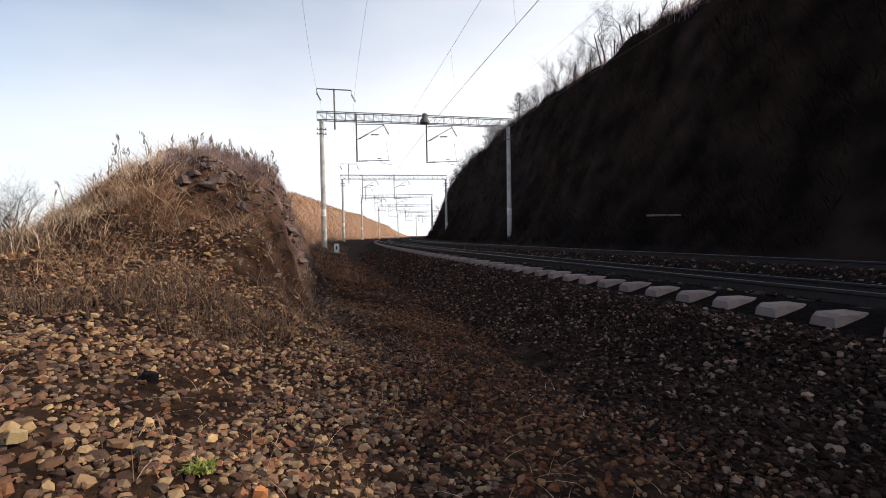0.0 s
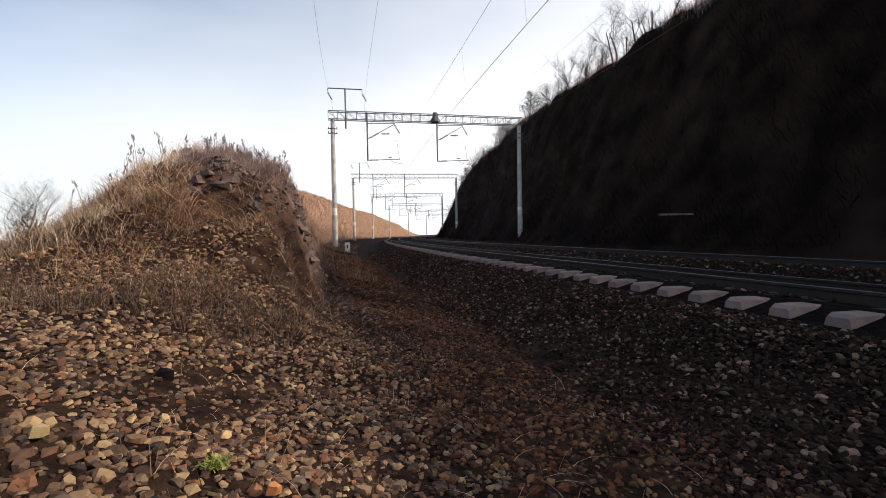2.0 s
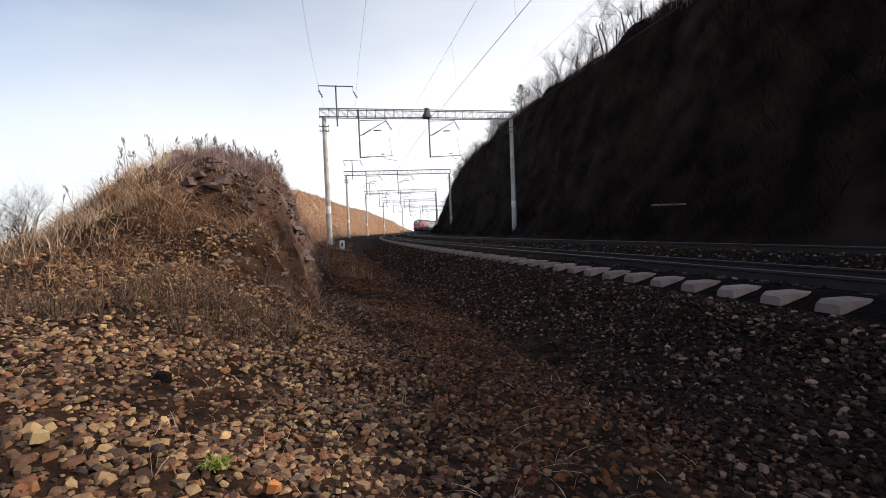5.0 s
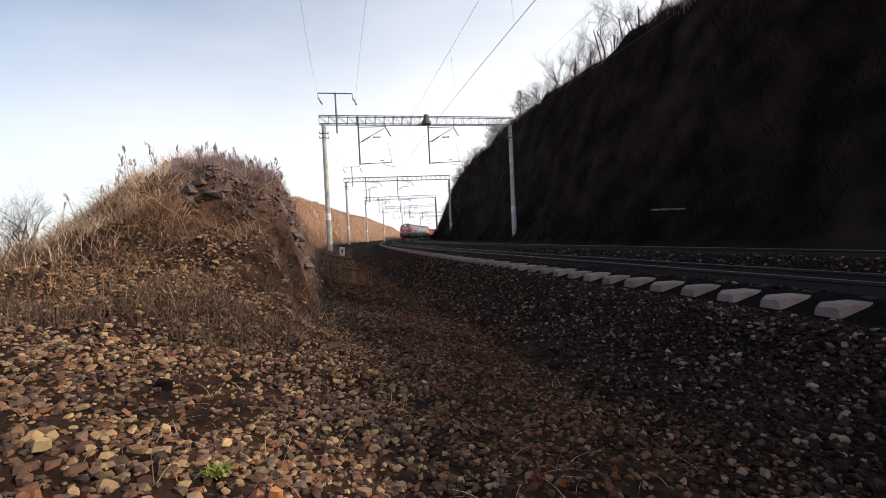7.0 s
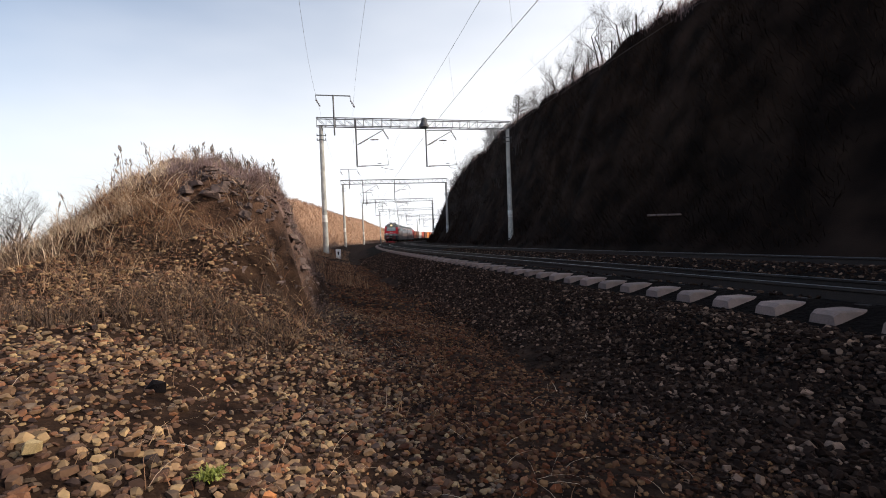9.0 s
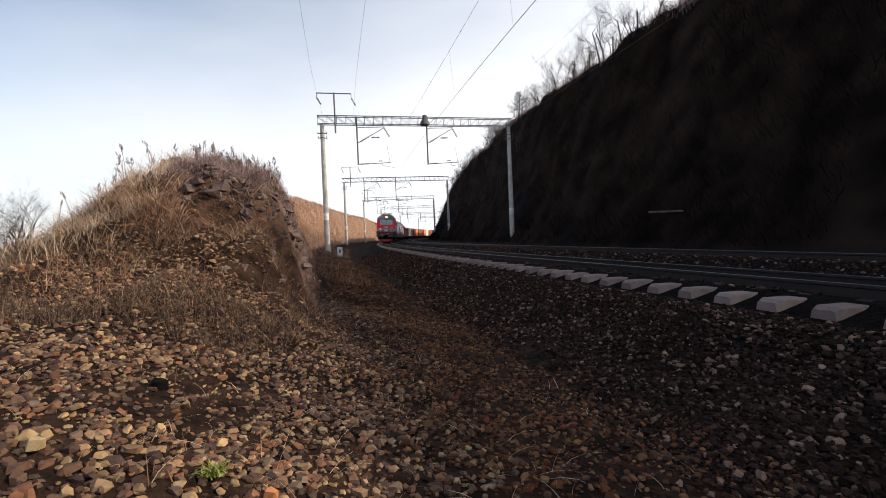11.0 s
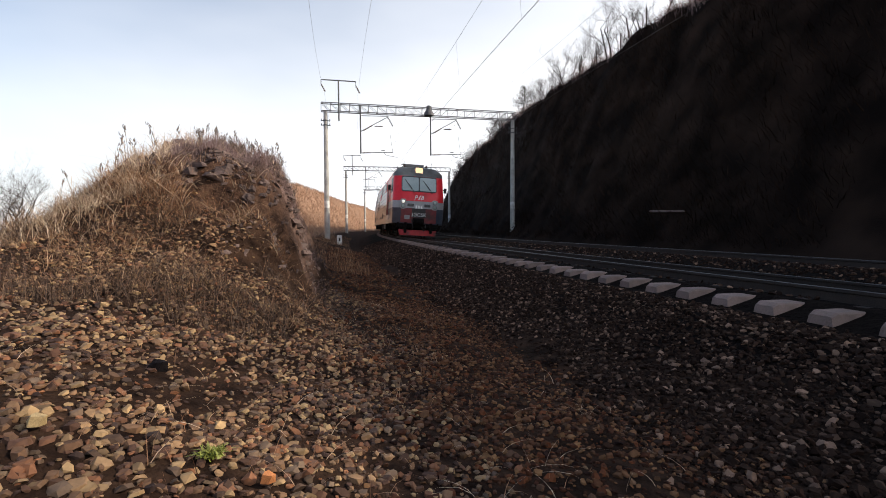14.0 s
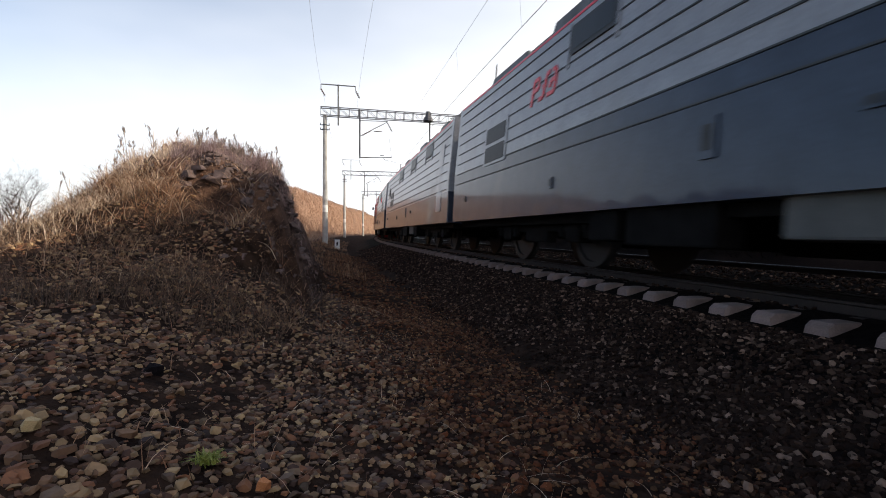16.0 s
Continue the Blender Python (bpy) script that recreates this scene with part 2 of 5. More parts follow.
def box(bm, x0, x1, y0, y1, z0, z1, bevel=0.0, mat=0):
    r = bmesh.ops.create_cube(bm, size=1.0)
    vs = r["verts"]
    for v in vs:
        v.co = Vector((x0 + (v.co.x + 0.5) * (x1 - x0), y0 + (v.co.y + 0.5) * (y1 - y0), z0 + (v.co.z + 0.5) * (z1 - z0)))
    fs = {f for v in vs for f in v.link_faces}
    for f in fs:
        f.material_index = mat
    if bevel:
        bmesh.ops.bevel(bm, geom=list({e for v in vs for e in v.link_edges}), offset=bevel, segments=2, affect="EDGES", profile=0.6)
    return vs


def rod(bm, a, b, r, sides=6, r2=None, cap=True):
    """A round bar from a to b."""
    a, b = Vector(a), Vector(b)
    d = b - a
    q = d.to_track_quat("Z", "Y").to_matrix().to_4x4()
    bmesh.ops.create_cone(bm, cap_ends=cap, segments=sides, radius1=r, radius2=r if r2 is None else r2, depth=d.length,
                          matrix=Matrix.Translation((a + b) / 2) @ q)


def bar(bm, a, b, w, h=None):
    """A square bar from a to b."""
    a, b = Vector(a), Vector(b)
    d = b - a
    q = d.to_track_quat("Z", "Y").to_matrix().to_4x4()
    m = Matrix.Translation((a + b) / 2) @ q @ Matrix.Diagonal((w, h or w, d.length, 1))
    bmesh.ops.create_cube(bm, size=1.0, matrix=m)


def lathe(bm, profile, sides=16, matrix=Matrix.Identity(4)):
    """Turns (radius, height) pairs round z."""
    rings = [[bm.verts.new(matrix @ Vector((r * math.cos(2 * math.pi * k / sides), r * math.sin(2 * math.pi * k / sides), z)))
              for k in range(sides)] for r, z in profile]
    for a, b in zip(rings, rings[1:]):
        for k in range(sides):
            bm.faces.new((a[k], a[(k + 1) % sides], b[(k + 1) % sides], b[k]))
    bm.faces.new(rings[0][::-1])
    bm.faces.new(rings[-1])


def empty(name, m=None):
    ob = new(name)
    ob.empty_display_size = 0.3
    if m is not None:
        ob.matrix_world = m
    return ob


def tube_path(bm, pts, r, sides=5):
    for a, b in zip(pts, pts[1:]):
        rod(bm, a, b, r, sides, cap=False)


# ---- named materials ----
M = {}
M["concrete"] = surface("post concrete", (0.34, 0.33, 0.31), (0.52, 0.51, 0.48), 3.0, 0.9, bump=0.4, grain=90, stain=(0.2, 0.19, 0.18), stain_at=(0.55, 0.8))
M["sleeper"] = surface("sleeper concrete", (0.185, 0.125, 0.106), (0.29, 0.20, 0.172), 6.0, 0.9, bump=0.5, grain=60, stain=(0.20, 0.15, 0.13), stain_scale=4.0, vary=0.15)
M["rail"] = surface("rail side rust", (0.016, 0.011, 0.009), (0.035, 0.022, 0.017), 9.0, 0.8, metal=0.1, bump=0.3)
M["rail_head"] = surface("worn rail head", (0.075, 0.07, 0.07), (0.13, 0.125, 0.125), 5.0, 0.42, metal=1.0, bump=0.05)
M["steel"] = surface("weathered steel", (0.06, 0.06, 0.065), (0.13, 0.13, 0.135), 6.0, 0.6, metal=0.4, bump=0.2)
M["insulator"] = surface("brown insulator glaze", (0.05, 0.03, 0.025), (0.09, 0.05, 0.04), 10.0, 0.25, bump=0.05)
M["wire"] = surface("tarnished wire", (0.07, 0.06, 0.055), (0.12, 0.10, 0.09), 20.0, 0.5, metal=0.5, bump=0.0)
M["white_paint"] = surface("chalky white paint", (0.68, 0.68, 0.66), (0.82, 0.82, 0.80), 8.0, 0.8, bump=0.2, stain=(0.4, 0.38, 0.34))
M["black_paint"] = surface("black paint", (0.015, 0.015, 0.015), (0.03, 0.03, 0.03), 8.0, 0.6, bump=0.1)


def ground_material():
    """Soil, track ballast, dry grass and the cutting's face, laid out by the ground's own zones; ballast and face are
    darkened for shade.
    """
    m, n, l, p = nodes_of("ground soil")
    co = n.new("ShaderNodeTexCoord")

    def tone(a, b, scale, lo=0.35, hi=0.65, detail=8.0):
        t, r = n.new("ShaderNodeTexNoise"), n.new("ShaderNodeValToRGB")
        t.inputs["Scale"].default_value, t.inputs["Detail"].default_value = scale, detail
        r.color_ramp.elements[0].position, r.color_ramp.elements[1].position = lo, hi
        r.color_ramp.elements[0].color, r.color_ramp.elements[1].color = (*a, 1), (*b, 1)
        l.new(co.outputs["Object"], t.inputs["Vector"])
        l.new(t.outputs["Fac"], r.inputs["Fac"])
        return r.outputs["Color"], t.outputs["Fac"]

    soil, _ = tone((0.012, 0.0068, 0.005), (0.046, 0.026, 0.017), 5.0)
    # ballast's own dark tone, deepened for the cutting's shade
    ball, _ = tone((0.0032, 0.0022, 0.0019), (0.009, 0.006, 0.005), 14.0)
    gras, _ = tone((0.028, 0.016, 0.012), (0.12, 0.066, 0.042), 6.5)
    # earth face: the slope's shade is put into these near-black tones
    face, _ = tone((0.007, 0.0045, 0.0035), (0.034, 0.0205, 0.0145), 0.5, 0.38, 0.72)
    sand, _ = tone((0.11, 0.068, 0.045), (0.27, 0.185, 0.13), 2.6)
    crown, _ = tone((0.045, 0.029, 0.026), (0.17, 0.115, 0.10), 4.2)
    col = soil
    bank, _ = tone((0.14, 0.083, 0.057), (0.40, 0.255, 0.175), 1.6)
    for zone, c in (("sand", sand), ("ballast", ball), ("grass", gras), ("crown", crown), ("bank", bank), ("cut_shade", face)):
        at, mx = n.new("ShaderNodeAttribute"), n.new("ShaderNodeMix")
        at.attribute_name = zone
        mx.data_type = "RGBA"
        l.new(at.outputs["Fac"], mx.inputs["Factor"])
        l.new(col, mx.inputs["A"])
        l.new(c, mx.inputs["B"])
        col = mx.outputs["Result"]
    l.new(col, p.inputs["Base Color"])
    h = n.new("ShaderNodeTexNoise")
    h.inputs["Scale"].default_value, h.inputs["Detail"].default_value = 22.0, 6.0
    l.new(co.outputs["Object"], h.inputs["Vector"])
    bp = n.new("ShaderNodeBump")
    bp.inputs["Strength"].default_value, bp.inputs["Distance"].default_value = 0.8, 0.04
    l.new(h.outputs["Fac"], bp.inputs["Height"])
    l.new(bp.outputs["Normal"], p.inputs["Normal"])
    p.inputs["Roughness"].default_value = 0.95
    p.inputs["Specular IOR Level"].default_value = 0.05
    return m


# ---- ground: one sheet laid along the curve ----
def steps(*spans):
    out = []
    for a, b, d in spans:
        out += list(np.arange(a, b - 1e-6, d))
    return np.array(out + [spans[-1][1]])


def build_ground():
    ss = steps((-260, -165, 6), (-165, -152, 1.0), (-152, -132, 0.11), (-132, -100, 0.4), (-100, 20, 1.5), (20, 200, 5), (200, 900, 25))
    ws = steps((-3000, -400, 260), (-400, -60, 20), (-60, -16, 2), (-16, -5, 0.11), (-5, -1.7, 0.16), (-1.7, -0.8, 0.08), (-0.8, 5.4, 0.4), (5.4, 8.4, 0.3),
               (8.4, 17.6, 0.22), (17.6, 42, 2), (42, 120, 8), (120, 500, 60))
    S, W = np.meshgrid(ss, ws, indexing="ij")
    Z = ground_sw(S, W)
    A = S / RC
    X, Y = XC - (RC - W) * np.cos(A), YC + (RC - W) * np.sin(A)
    V = np.stack([X.ravel(), Y.ravel(), Z.ravel()], 1)
    a, b = len(ss), len(ws)
    I = np.arange(a * b).reshape(a, b)
    F = np.stack([I[:-1, :-1].ravel(), I[1:, :-1].ravel(), I[1:, 1:].ravel(), I[:-1, 1:].ravel()], 1)[:, ::-1]
    me = from_arrays("ground", V, F, ground_material())
    me.polygons.foreach_set("use_smooth", [True] * len(F))
    U = -W
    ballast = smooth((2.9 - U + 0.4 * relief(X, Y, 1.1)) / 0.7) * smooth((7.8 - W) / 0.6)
    wob = 0.5 * relief(X, Y, 2.1)
    toe = np.interp(Y, [0, 12, 25], [5.3, 5.35, 6.3])
    grass = smooth((U - toe + 0.1) / 0.8) * smooth((bank_height(Y) - 0.5 + wob * 0.6) / 0.9)
    grass = np.maximum(grass, 0.9 * smooth((U - 11 + wob * 3) / 4)) * (U > 2)
    grass = np.maximum(grass, smooth((W - 15.6 + wob) / 1.0))
    # zone of the slope that takes the shade-dark tone
    cut_shade = smooth((W - 7.4) / 1.2) * (1 - smooth((W - 15.8 + wob) / 1.0))
    sand = 0.85 * smooth((U - 8.0 + wob) / 1.2) * smooth((Y - 3.6 + wob * 0.5) / 1.4)
    crown = grass * smooth((Y - 6.2 + wob * 0.5) / 0.7) * (U < 12)
    bank = grass * smooth((Y - 11 + wob) / 5) * (U > 2)
    for nm, f in (("sand", sand), ("ballast", ballast), ("grass", grass), ("crown", crown), ("bank", bank), ("cut_shade", cut_shade)):
        at = me.attributes.new(nm, "FLOAT", "POINT")
        at.data.foreach_set("value", np.ascontiguousarray(f.ravel(), dtype=np.float32))
    tagged(new("ground", me), "brown stony ground with a grassy bank and an earth cutting coloured dark for its shade", "ground", kind="structure")


build_ground()


# ---- the two tracks ----
RAIL_Z = 0.0


def rail_strip(w0, side, s_from, s_to):
    """One rail, head, web and foot, swept along the curve."""
    prof = [(-0.07, -0.15), (-0.07, -0.138), (-0.012, -0.118), (-0.012, -0.042), (-0.035, -0.03), (-0.035, -0.004), (-0.028, 0.0),
            (0.028, 0.0), (0.035, -0.004), (0.035, -0.03), (0.012, -0.042), (0.012, -0.118), (0.07, -0.138), (0.07, -0.15)]
    ss = np.arange(s_from, s_to, 1.5)
    ca, sa = math.cos(radians(CANT)), math.sin(radians(CANT))
    verts = [tuple(plan(s, w0 + ca * (side + a) + sa * z, ca * z - sa * (side + a) - SINK)) for s in ss for a, z in prof]
    k = len(prof)
    faces = [(i * k + j, i * k + (j + 1) % k, (i + 1) * k + (j + 1) % k, (i + 1) * k + j) for i in range(len(ss) - 1) for j in range(k)]
    me = mesh_from("rail", verts, faces, [M["rail"], M["rail_head"]])
    idx = [1 if 5 <= (j % k) <= 7 else 0 for j in range(len(faces))]
    me.polygons.foreach_set("material_index", idx)
    return me


def sleeper_mesh():
    """A concrete sleeper with raised, sloping ends and a lower middle."""
    xs = [-1.35, -1.30, -1.05, -0.5, -0.35, 0.35, 0.5, 1.05, 1.30, 1.35]
    top = [-0.20, -0.165, -0.152, -0.152, -0.2, -0.2, -0.152, -0.152, -0.165, -0.20]
    wid = [0.125, 0.135, 0.14, 0.14, 0.12, 0.12, 0.14, 0.14, 0.135, 0.125]
    bm = bmesh.new()
    rings = []
    for x, z, d in zip(xs, top, wid):
        rings.append([bm.verts.new((x, yy, zz)) for yy, zz in ((-d, -0.36), (-d * 0.78, z - 0.012), (-d * 0.66, z), (d * 0.66, z), (d * 0.78, z - 0.012), (d, -0.36))])
    for a, b in zip(rings, rings[1:]):
        for k in range(6):
            bm.faces.new((a[k], b[k], b[(k + 1) % 6], a[(k + 1) % 6]))
    bm.faces.new(rings[0])
    bm.faces.new(rings[-1][::-1])
    me = bpy.data.meshes.new("sleeper")
    bm.to_mesh(me)
    bm.free()
    me.materials.append(M["sleeper"])
    return me


def fastening_mesh():
    bm = bmesh.new()
    box(bm, -0.05, 0.05, -0.06, 0.06, -0.152, -0.122, 0.006)
    me = bpy.data.meshes.new("rail_clip")
    bm.to_mesh(me)
    bm.free()
    me.materials.append(M["rail"])
    return me


def build_track(w0, near):
    tr = empty("railway_track", at_track(-139, w0))
    inv = tr.matrix_world.inverted()
    tagged(tr, "railway track of rusty rails with shiny heads on pale concrete sleepers" if near
           else "second railway track beside the dark cutting, shiny rail heads", "railway track", "tracks in the cutting")
    for side in (-0.76, 0.76):
        me = rail_strip(w0, side, -190, 330)
        me.transform(inv)
        piece("rail", me, tr, "rusty rail with polished head")
    sl, fa = sleeper_mesh(), fastening_mesh()
    first, step, count = -142.52, 0.543, 150
    for k in range(count):
        m = inv @ canted(first + k * step + 0.02 * math.sin(k * 7.3), w0, 0.012 * math.sin(k * 3.1), 0.8 * math.sin(k * 5.7))
        ob = piece("sleeper", sl, tr, "", m)
        if near and k < 30:
            for dx in (-0.88, -0.64):
                piece("rail_clip", fa, ob, "", pose(dx, 0, 0))
    vs, fs = [], []
    base = [tuple(v.co) for v in sl.vertices]
    polys = [tuple(p.vertices) for p in sl.polygons]
    far = [first - (k + 1) * step for k in range(60)] + [first + (count + k) * step for k in range(330)]
    for s in far:
        m, o = inv @ canted(s, w0), len(vs)
        vs += [tuple(m @ Vector(v)) for v in base]
        fs += [tuple(o + i for i in p) for p in polys]
    tagged(piece("far_sleepers", mesh_from("far_sleepers", vs, fs, M["sleeper"]), tr), kind="stuff")


build_track(0.0, True)
build_track(GAP, False)


# ---- overhead line ----
BEAM_Z = 9.6
S_GANTRY = [s_at(39.5), s_at(77.8), s_at(115.0), s_at(151.0), s_at(192.0), s_at(232.0)]


def insulator_string(bm, a, b, r=0.07, n=5):
    a, b = Vector(a), Vector(b)
    rod(bm, a, b, 0.018, 6)
    for k in range(n):
        c = a.lerp(b, (k + 0.7) / (n + 0.4))
        d = (b - a).normalized() * 0.035
        rod(bm, c - d, c + d, r, 8, r * 0.5)


def build_gantry(s, lamp, POST_L, POST_R, skew, near_x, far_x):
    g = empty("catenary_gantry", at_track(s, 0.0, 0.0, skew))
    tagged(g, "steel lattice gantry on two pale concrete posts carrying the overhead line", "gantry", "gantries over the tracks")
    for w, foot in ((POST_L, -0.5), (POST_R, -0.6)):
        bm = bmesh.new()
        lathe(bm, [(0.22, foot - 0.4), (0.215, 0.2), (0.15, BEAM_Z - 0.02), (0.15, BEAM_Z)], 14, Matrix.Translation((w, 0, 0)))
        post = part("post", bm, M["concrete"], g, "tapered round concrete post")
        for z in (BEAM_Z - 0.75, BEAM_Z - 1.1):
            bm = bmesh.new()
            rod(bm, (w, 0, z), (w, 0, z + 0.07), 0.19, 12)
            for d in (-0.32, 0.32):
                bar(bm, (w, 0, z + 0.03), (w + d, 0, z + 0.03), 0.05)
                rod(bm, (w + d, 0, z + 0.0), (w + d, 0, z + 0.18), 0.045, 8, 0.02)
            part("clamp", bm, M["steel"], post)
        bm = bmesh.new()
        rod(bm, (w, 0, 2.2), (w, 0, 2.75), 0.206, 14)
        part("painted_band", bm, M["white_paint"], post)
    # lattice beam
    x0, x1, d, hh = POST_L - 0.32, POST_R + 0.18, 0.24, 0.62
    bm = bmesh.new()
    for yy in (-d, d):
        for zz in (BEAM_Z, BEAM_Z + hh):
            bar(bm, (x0, yy, zz), (x1, yy, zz), 0.06)
    part("chord", bm, M["steel"], g)
    n = 22
    bm = bmesh.new()
    for k in range(n + 1):
        x = x0 + (x1 - x0) * k / n
        for yy in (-d, d):
            bar(bm, (x, yy, BEAM_Z), (x, yy, BEAM_Z + hh), 0.032)
            if k < n:
                xa, xb = (x, x + (x1 - x0) / n) if k < n / 2 else (x + (x1 - x0) / n, x)
                bar(bm, (xa, yy, BEAM_Z + hh), (xb, yy, BEAM_Z), 0.028)
        for zz in (BEAM_Z, BEAM_Z + hh):
            bar(bm, (x, -d, zz), (x, d, zz), 0.03)
    part("lattice", bm, M["steel"], g)
    if lamp:
        bm = bmesh.new()
        x = POST_L + 8.1
        lathe(bm, [(0.42, BEAM_Z + 0.02), (0.40, BEAM_Z + 0.2), (0.22, BEAM_Z + 0.48), (0.2, BEAM_Z + 0.78)], 10, Matrix.Translation((x, -0.1, 0)))
        part("floodlight", bm, M["steel"], g)
    # mast with the feeder arm
    bm = bmesh.new()
    xm = POST_L + 1.0
    rod(bm, (xm, -0.3, BEAM_Z - 0.75), (xm, -0.3, BEAM_Z + 2.35), 0.06, 8)
    bar(bm, (xm - 1.3, -0.3, BEAM_Z + 2.3), (xm + 1.3, -0.3, BEAM_Z + 2.3), 0.07)
    for dx in (-1.3, 1.3):
        bar(bm, (xm + dx, -0.3, BEAM_Z + 2.3), (xm + dx, -0.3, BEAM_Z + 1.95), 0.04)
    part("feeder_mast", bm, M["steel"], g)
    for dx, e in ((-1.3, 0.32), (1.3, 0.32)):
        bm = bmesh.new()
        insulator_string(bm, (xm + dx, -0.3, BEAM_Z + 1.97), (xm + dx + e, -0.3, BEAM_Z + 1.4), 0.085, 4)
        part("insulator", bm, M["insulator"], g)
    # hanging supports, one for each track
    for w in (0.0, GAP):
        xp = near_x if w == 0.0 else far_x
        bm = bmesh.new()
        rod(bm, (xp, 0, BEAM_Z + 0.6), (xp, 0, 6.45), 0.06, 8)
        arm = part("drop_post", bm, M["steel"], g)
        bm = bmesh.new()
        bar(bm, (xp, 0, BEAM_Z - 0.22), (xp + 2.2, 0, BEAM_Z - 0.16), 0.05)
        bar(bm, (xp, 0, BEAM_Z - 1.45), (xp + 2.15, 0, BEAM_Z - 0.22), 0.05)
        part("cantilever", bm, M["steel"], arm)
        bm = bmesh.new()
        bar(bm, (xp, 0, 6.5), (xp + 2.55, 0, 6.62), 0.05)
        bar(bm, (xp + 1.6, 0, 6.75), (xp + 1.9, 0, 6.75), 0.06)
        bar(bm, (xp + 1.75, 0, 6.58), (xp + 2.0, 0, 6.38), 0.03)
        bar(bm, (xp + 2.0, 0, 6.38), (xp + 2.9, 0, 6.22), 0.025)
        part("registration_arm", bm, M["steel"], arm)
        bm = bmesh.new()
        rod(bm, (xp + 2.3, 0, 8.15), (xp + 2.5, 0, 6.62), 0.012, 5)
        part("dropper", bm, M["wire"], arm)
        for a, b in (((xp + 2.15, 0, BEAM_Z - 0.25), (xp + 2.55, 0, BEAM_Z - 0.95)), ((xp + 0.2, 0, BEAM_Z - 1.36), (xp + 0.95, 0, BEAM_Z - 0.92)),
                     ((xp + 0.12, 0, 6.51), (xp + 0.85, 0, 6.55)), ((xp + 1.1, 0, BEAM_Z - 1.0), (xp + 1.75, 0, BEAM_Z - 0.98))):
            bm = bmesh.new()
            insulator_string(bm, a, b, 0.075, 6)
            part("insulator", bm, M["insulator"], arm)


for k, s in enumerate(S_GANTRY):
    spec = ((-5.85, 9.45, 3, -3.2, 2.4), (-6.1, 10.2, 3, -3.05, 1.9))[min(k, 1)]
    build_gantry(s, k == 0, *spec)


def wire_run(name, label, w_of, z_top, sag, r, spans):
    """A wire hung from span to span."""
    bm = bmesh.new()
    for a, b in zip(spans, spans[1:]):
        pts = []
        for k in range(13):
            f = k / 12
            pts.append(plan(a + (b - a) * f, w_of(a) * (1 - f) + w_of(b) * f, z_top - sag * 4 * f * (1 - f)))
        tube_path(bm, pts, r, 5)
    return tagged(part(name, bm, M["wire"]), label, "overhead wire", "overhead wires")


SPANS = [S_GANTRY[0] - 40 * k for k in (2, 1)] + S_GANTRY
for w in (0.0, GAP):
    zig = {s: w + 0.18 * (-1) ** k for k, s in enumerate(SPANS)}
    wire_run("contact_wire", "dark copper contact wire above the track", lambda s: zig[s], 6.2, 0.03, 0.009 if w == 0 else 0.005, SPANS)
    wire_run("catenary_wire", "dark catenary wire sagging between gantries", lambda s: zig[s] - 0.15, 8.75, 0.75, 0.006 if w == 0 else 0.004, SPANS)
    bm = bmesh.new()
    for a, b in zip(SPANS, SPANS[1:]):
        for k in range(1, 6):
            f = k / 6
            sw = a + (b - a) * f
            ww = zig[a] * (1 - f) + zig[b] * f
            rod(bm, plan(sw, ww, 6.2 - 0.03 * 4 * f * (1 - f)), plan(sw, ww - 0.15, 8.75 - 3 * f * (1 - f)), 0.003, 4)
    tagged(part("dropper_wires", bm, M["wire"]), "thin dropper wires between catenary and contact wire", "overhead wire", kind="stuff")
for w in (-5.9, -3.35):
    wire_run("feeder_wire", "thin feeder wire on the gantry masts", lambda s: w, 11.0, 0.9, 0.0055, SPANS)


# ---- the train ----
TRAIN = []
M["red"] = surface("locomotive red paint", (0.62, 0.014, 0.024), (0.72, 0.022, 0.034), 3.0, 0.35, bump=0.02, grain=25, coat=0.25, spec=0.35, stain=(0.30, 0.03, 0.03), stain_at=(0.6, 0.9), stain_scale=0.8)
# pilot paint: red lowered to stand for shade, with random scuffs on top
M["pilot_red"] = surface("scuffed pilot red darkened for shade", (0.30, 0.010, 0.013), (0.42, 0.016, 0.02), 5.0, 0.6, bump=0.15, stain=(0.10, 0.02, 0.02), stain_scale=2.0)
M["pale"] = surface("locomotive light grey paint", (0.25, 0.25, 0.265), (0.31, 0.31, 0.325), 2.5, 0.35, bump=0.02, grain=25, coat=0.3, spec=0.25, stain=(0.24, 0.23, 0.22), stain_at=(0.55, 0.85), stain_scale=0.9)
M["slate"] = surface("locomotive blue-grey paint", (0.028, 0.037, 0.058), (0.042, 0.053, 0.08), 2.5, 0.35, bump=0.02, grain=25, coat=0.4, spec=0.15, stain=(0.07, 0.075, 0.085), stain_at=(0.55, 0.85), stain_scale=0.9)
M["maroon"] = surface("dark maroon paint", (0.13, 0.012, 0.016), (0.19, 0.02, 0.025), 4.0, 0.45, bump=0.08, stain=(0.03, 0.02, 0.02))
M["roof"] = surface("sooty roof grey", (0.085, 0.09, 0.09), (0.14, 0.145, 0.145), 2.0, 0.6, bump=0.15, grain=40, stain=(0.05, 0.045, 0.04))
M["rubber"] = surface("black rubber", (0.008, 0.008, 0.009), (0.018, 0.018, 0.018), 10.0, 0.55, bump=0.05)
M["under"] = surface("oily underframe", (0.004, 0.0037, 0.0037), (0.010, 0.009, 0.0085), 5.0, 0.85, bump=0.3, stain=(0.014, 0.011, 0.009), stain_at=(0.6, 0.85), spec=0.08)
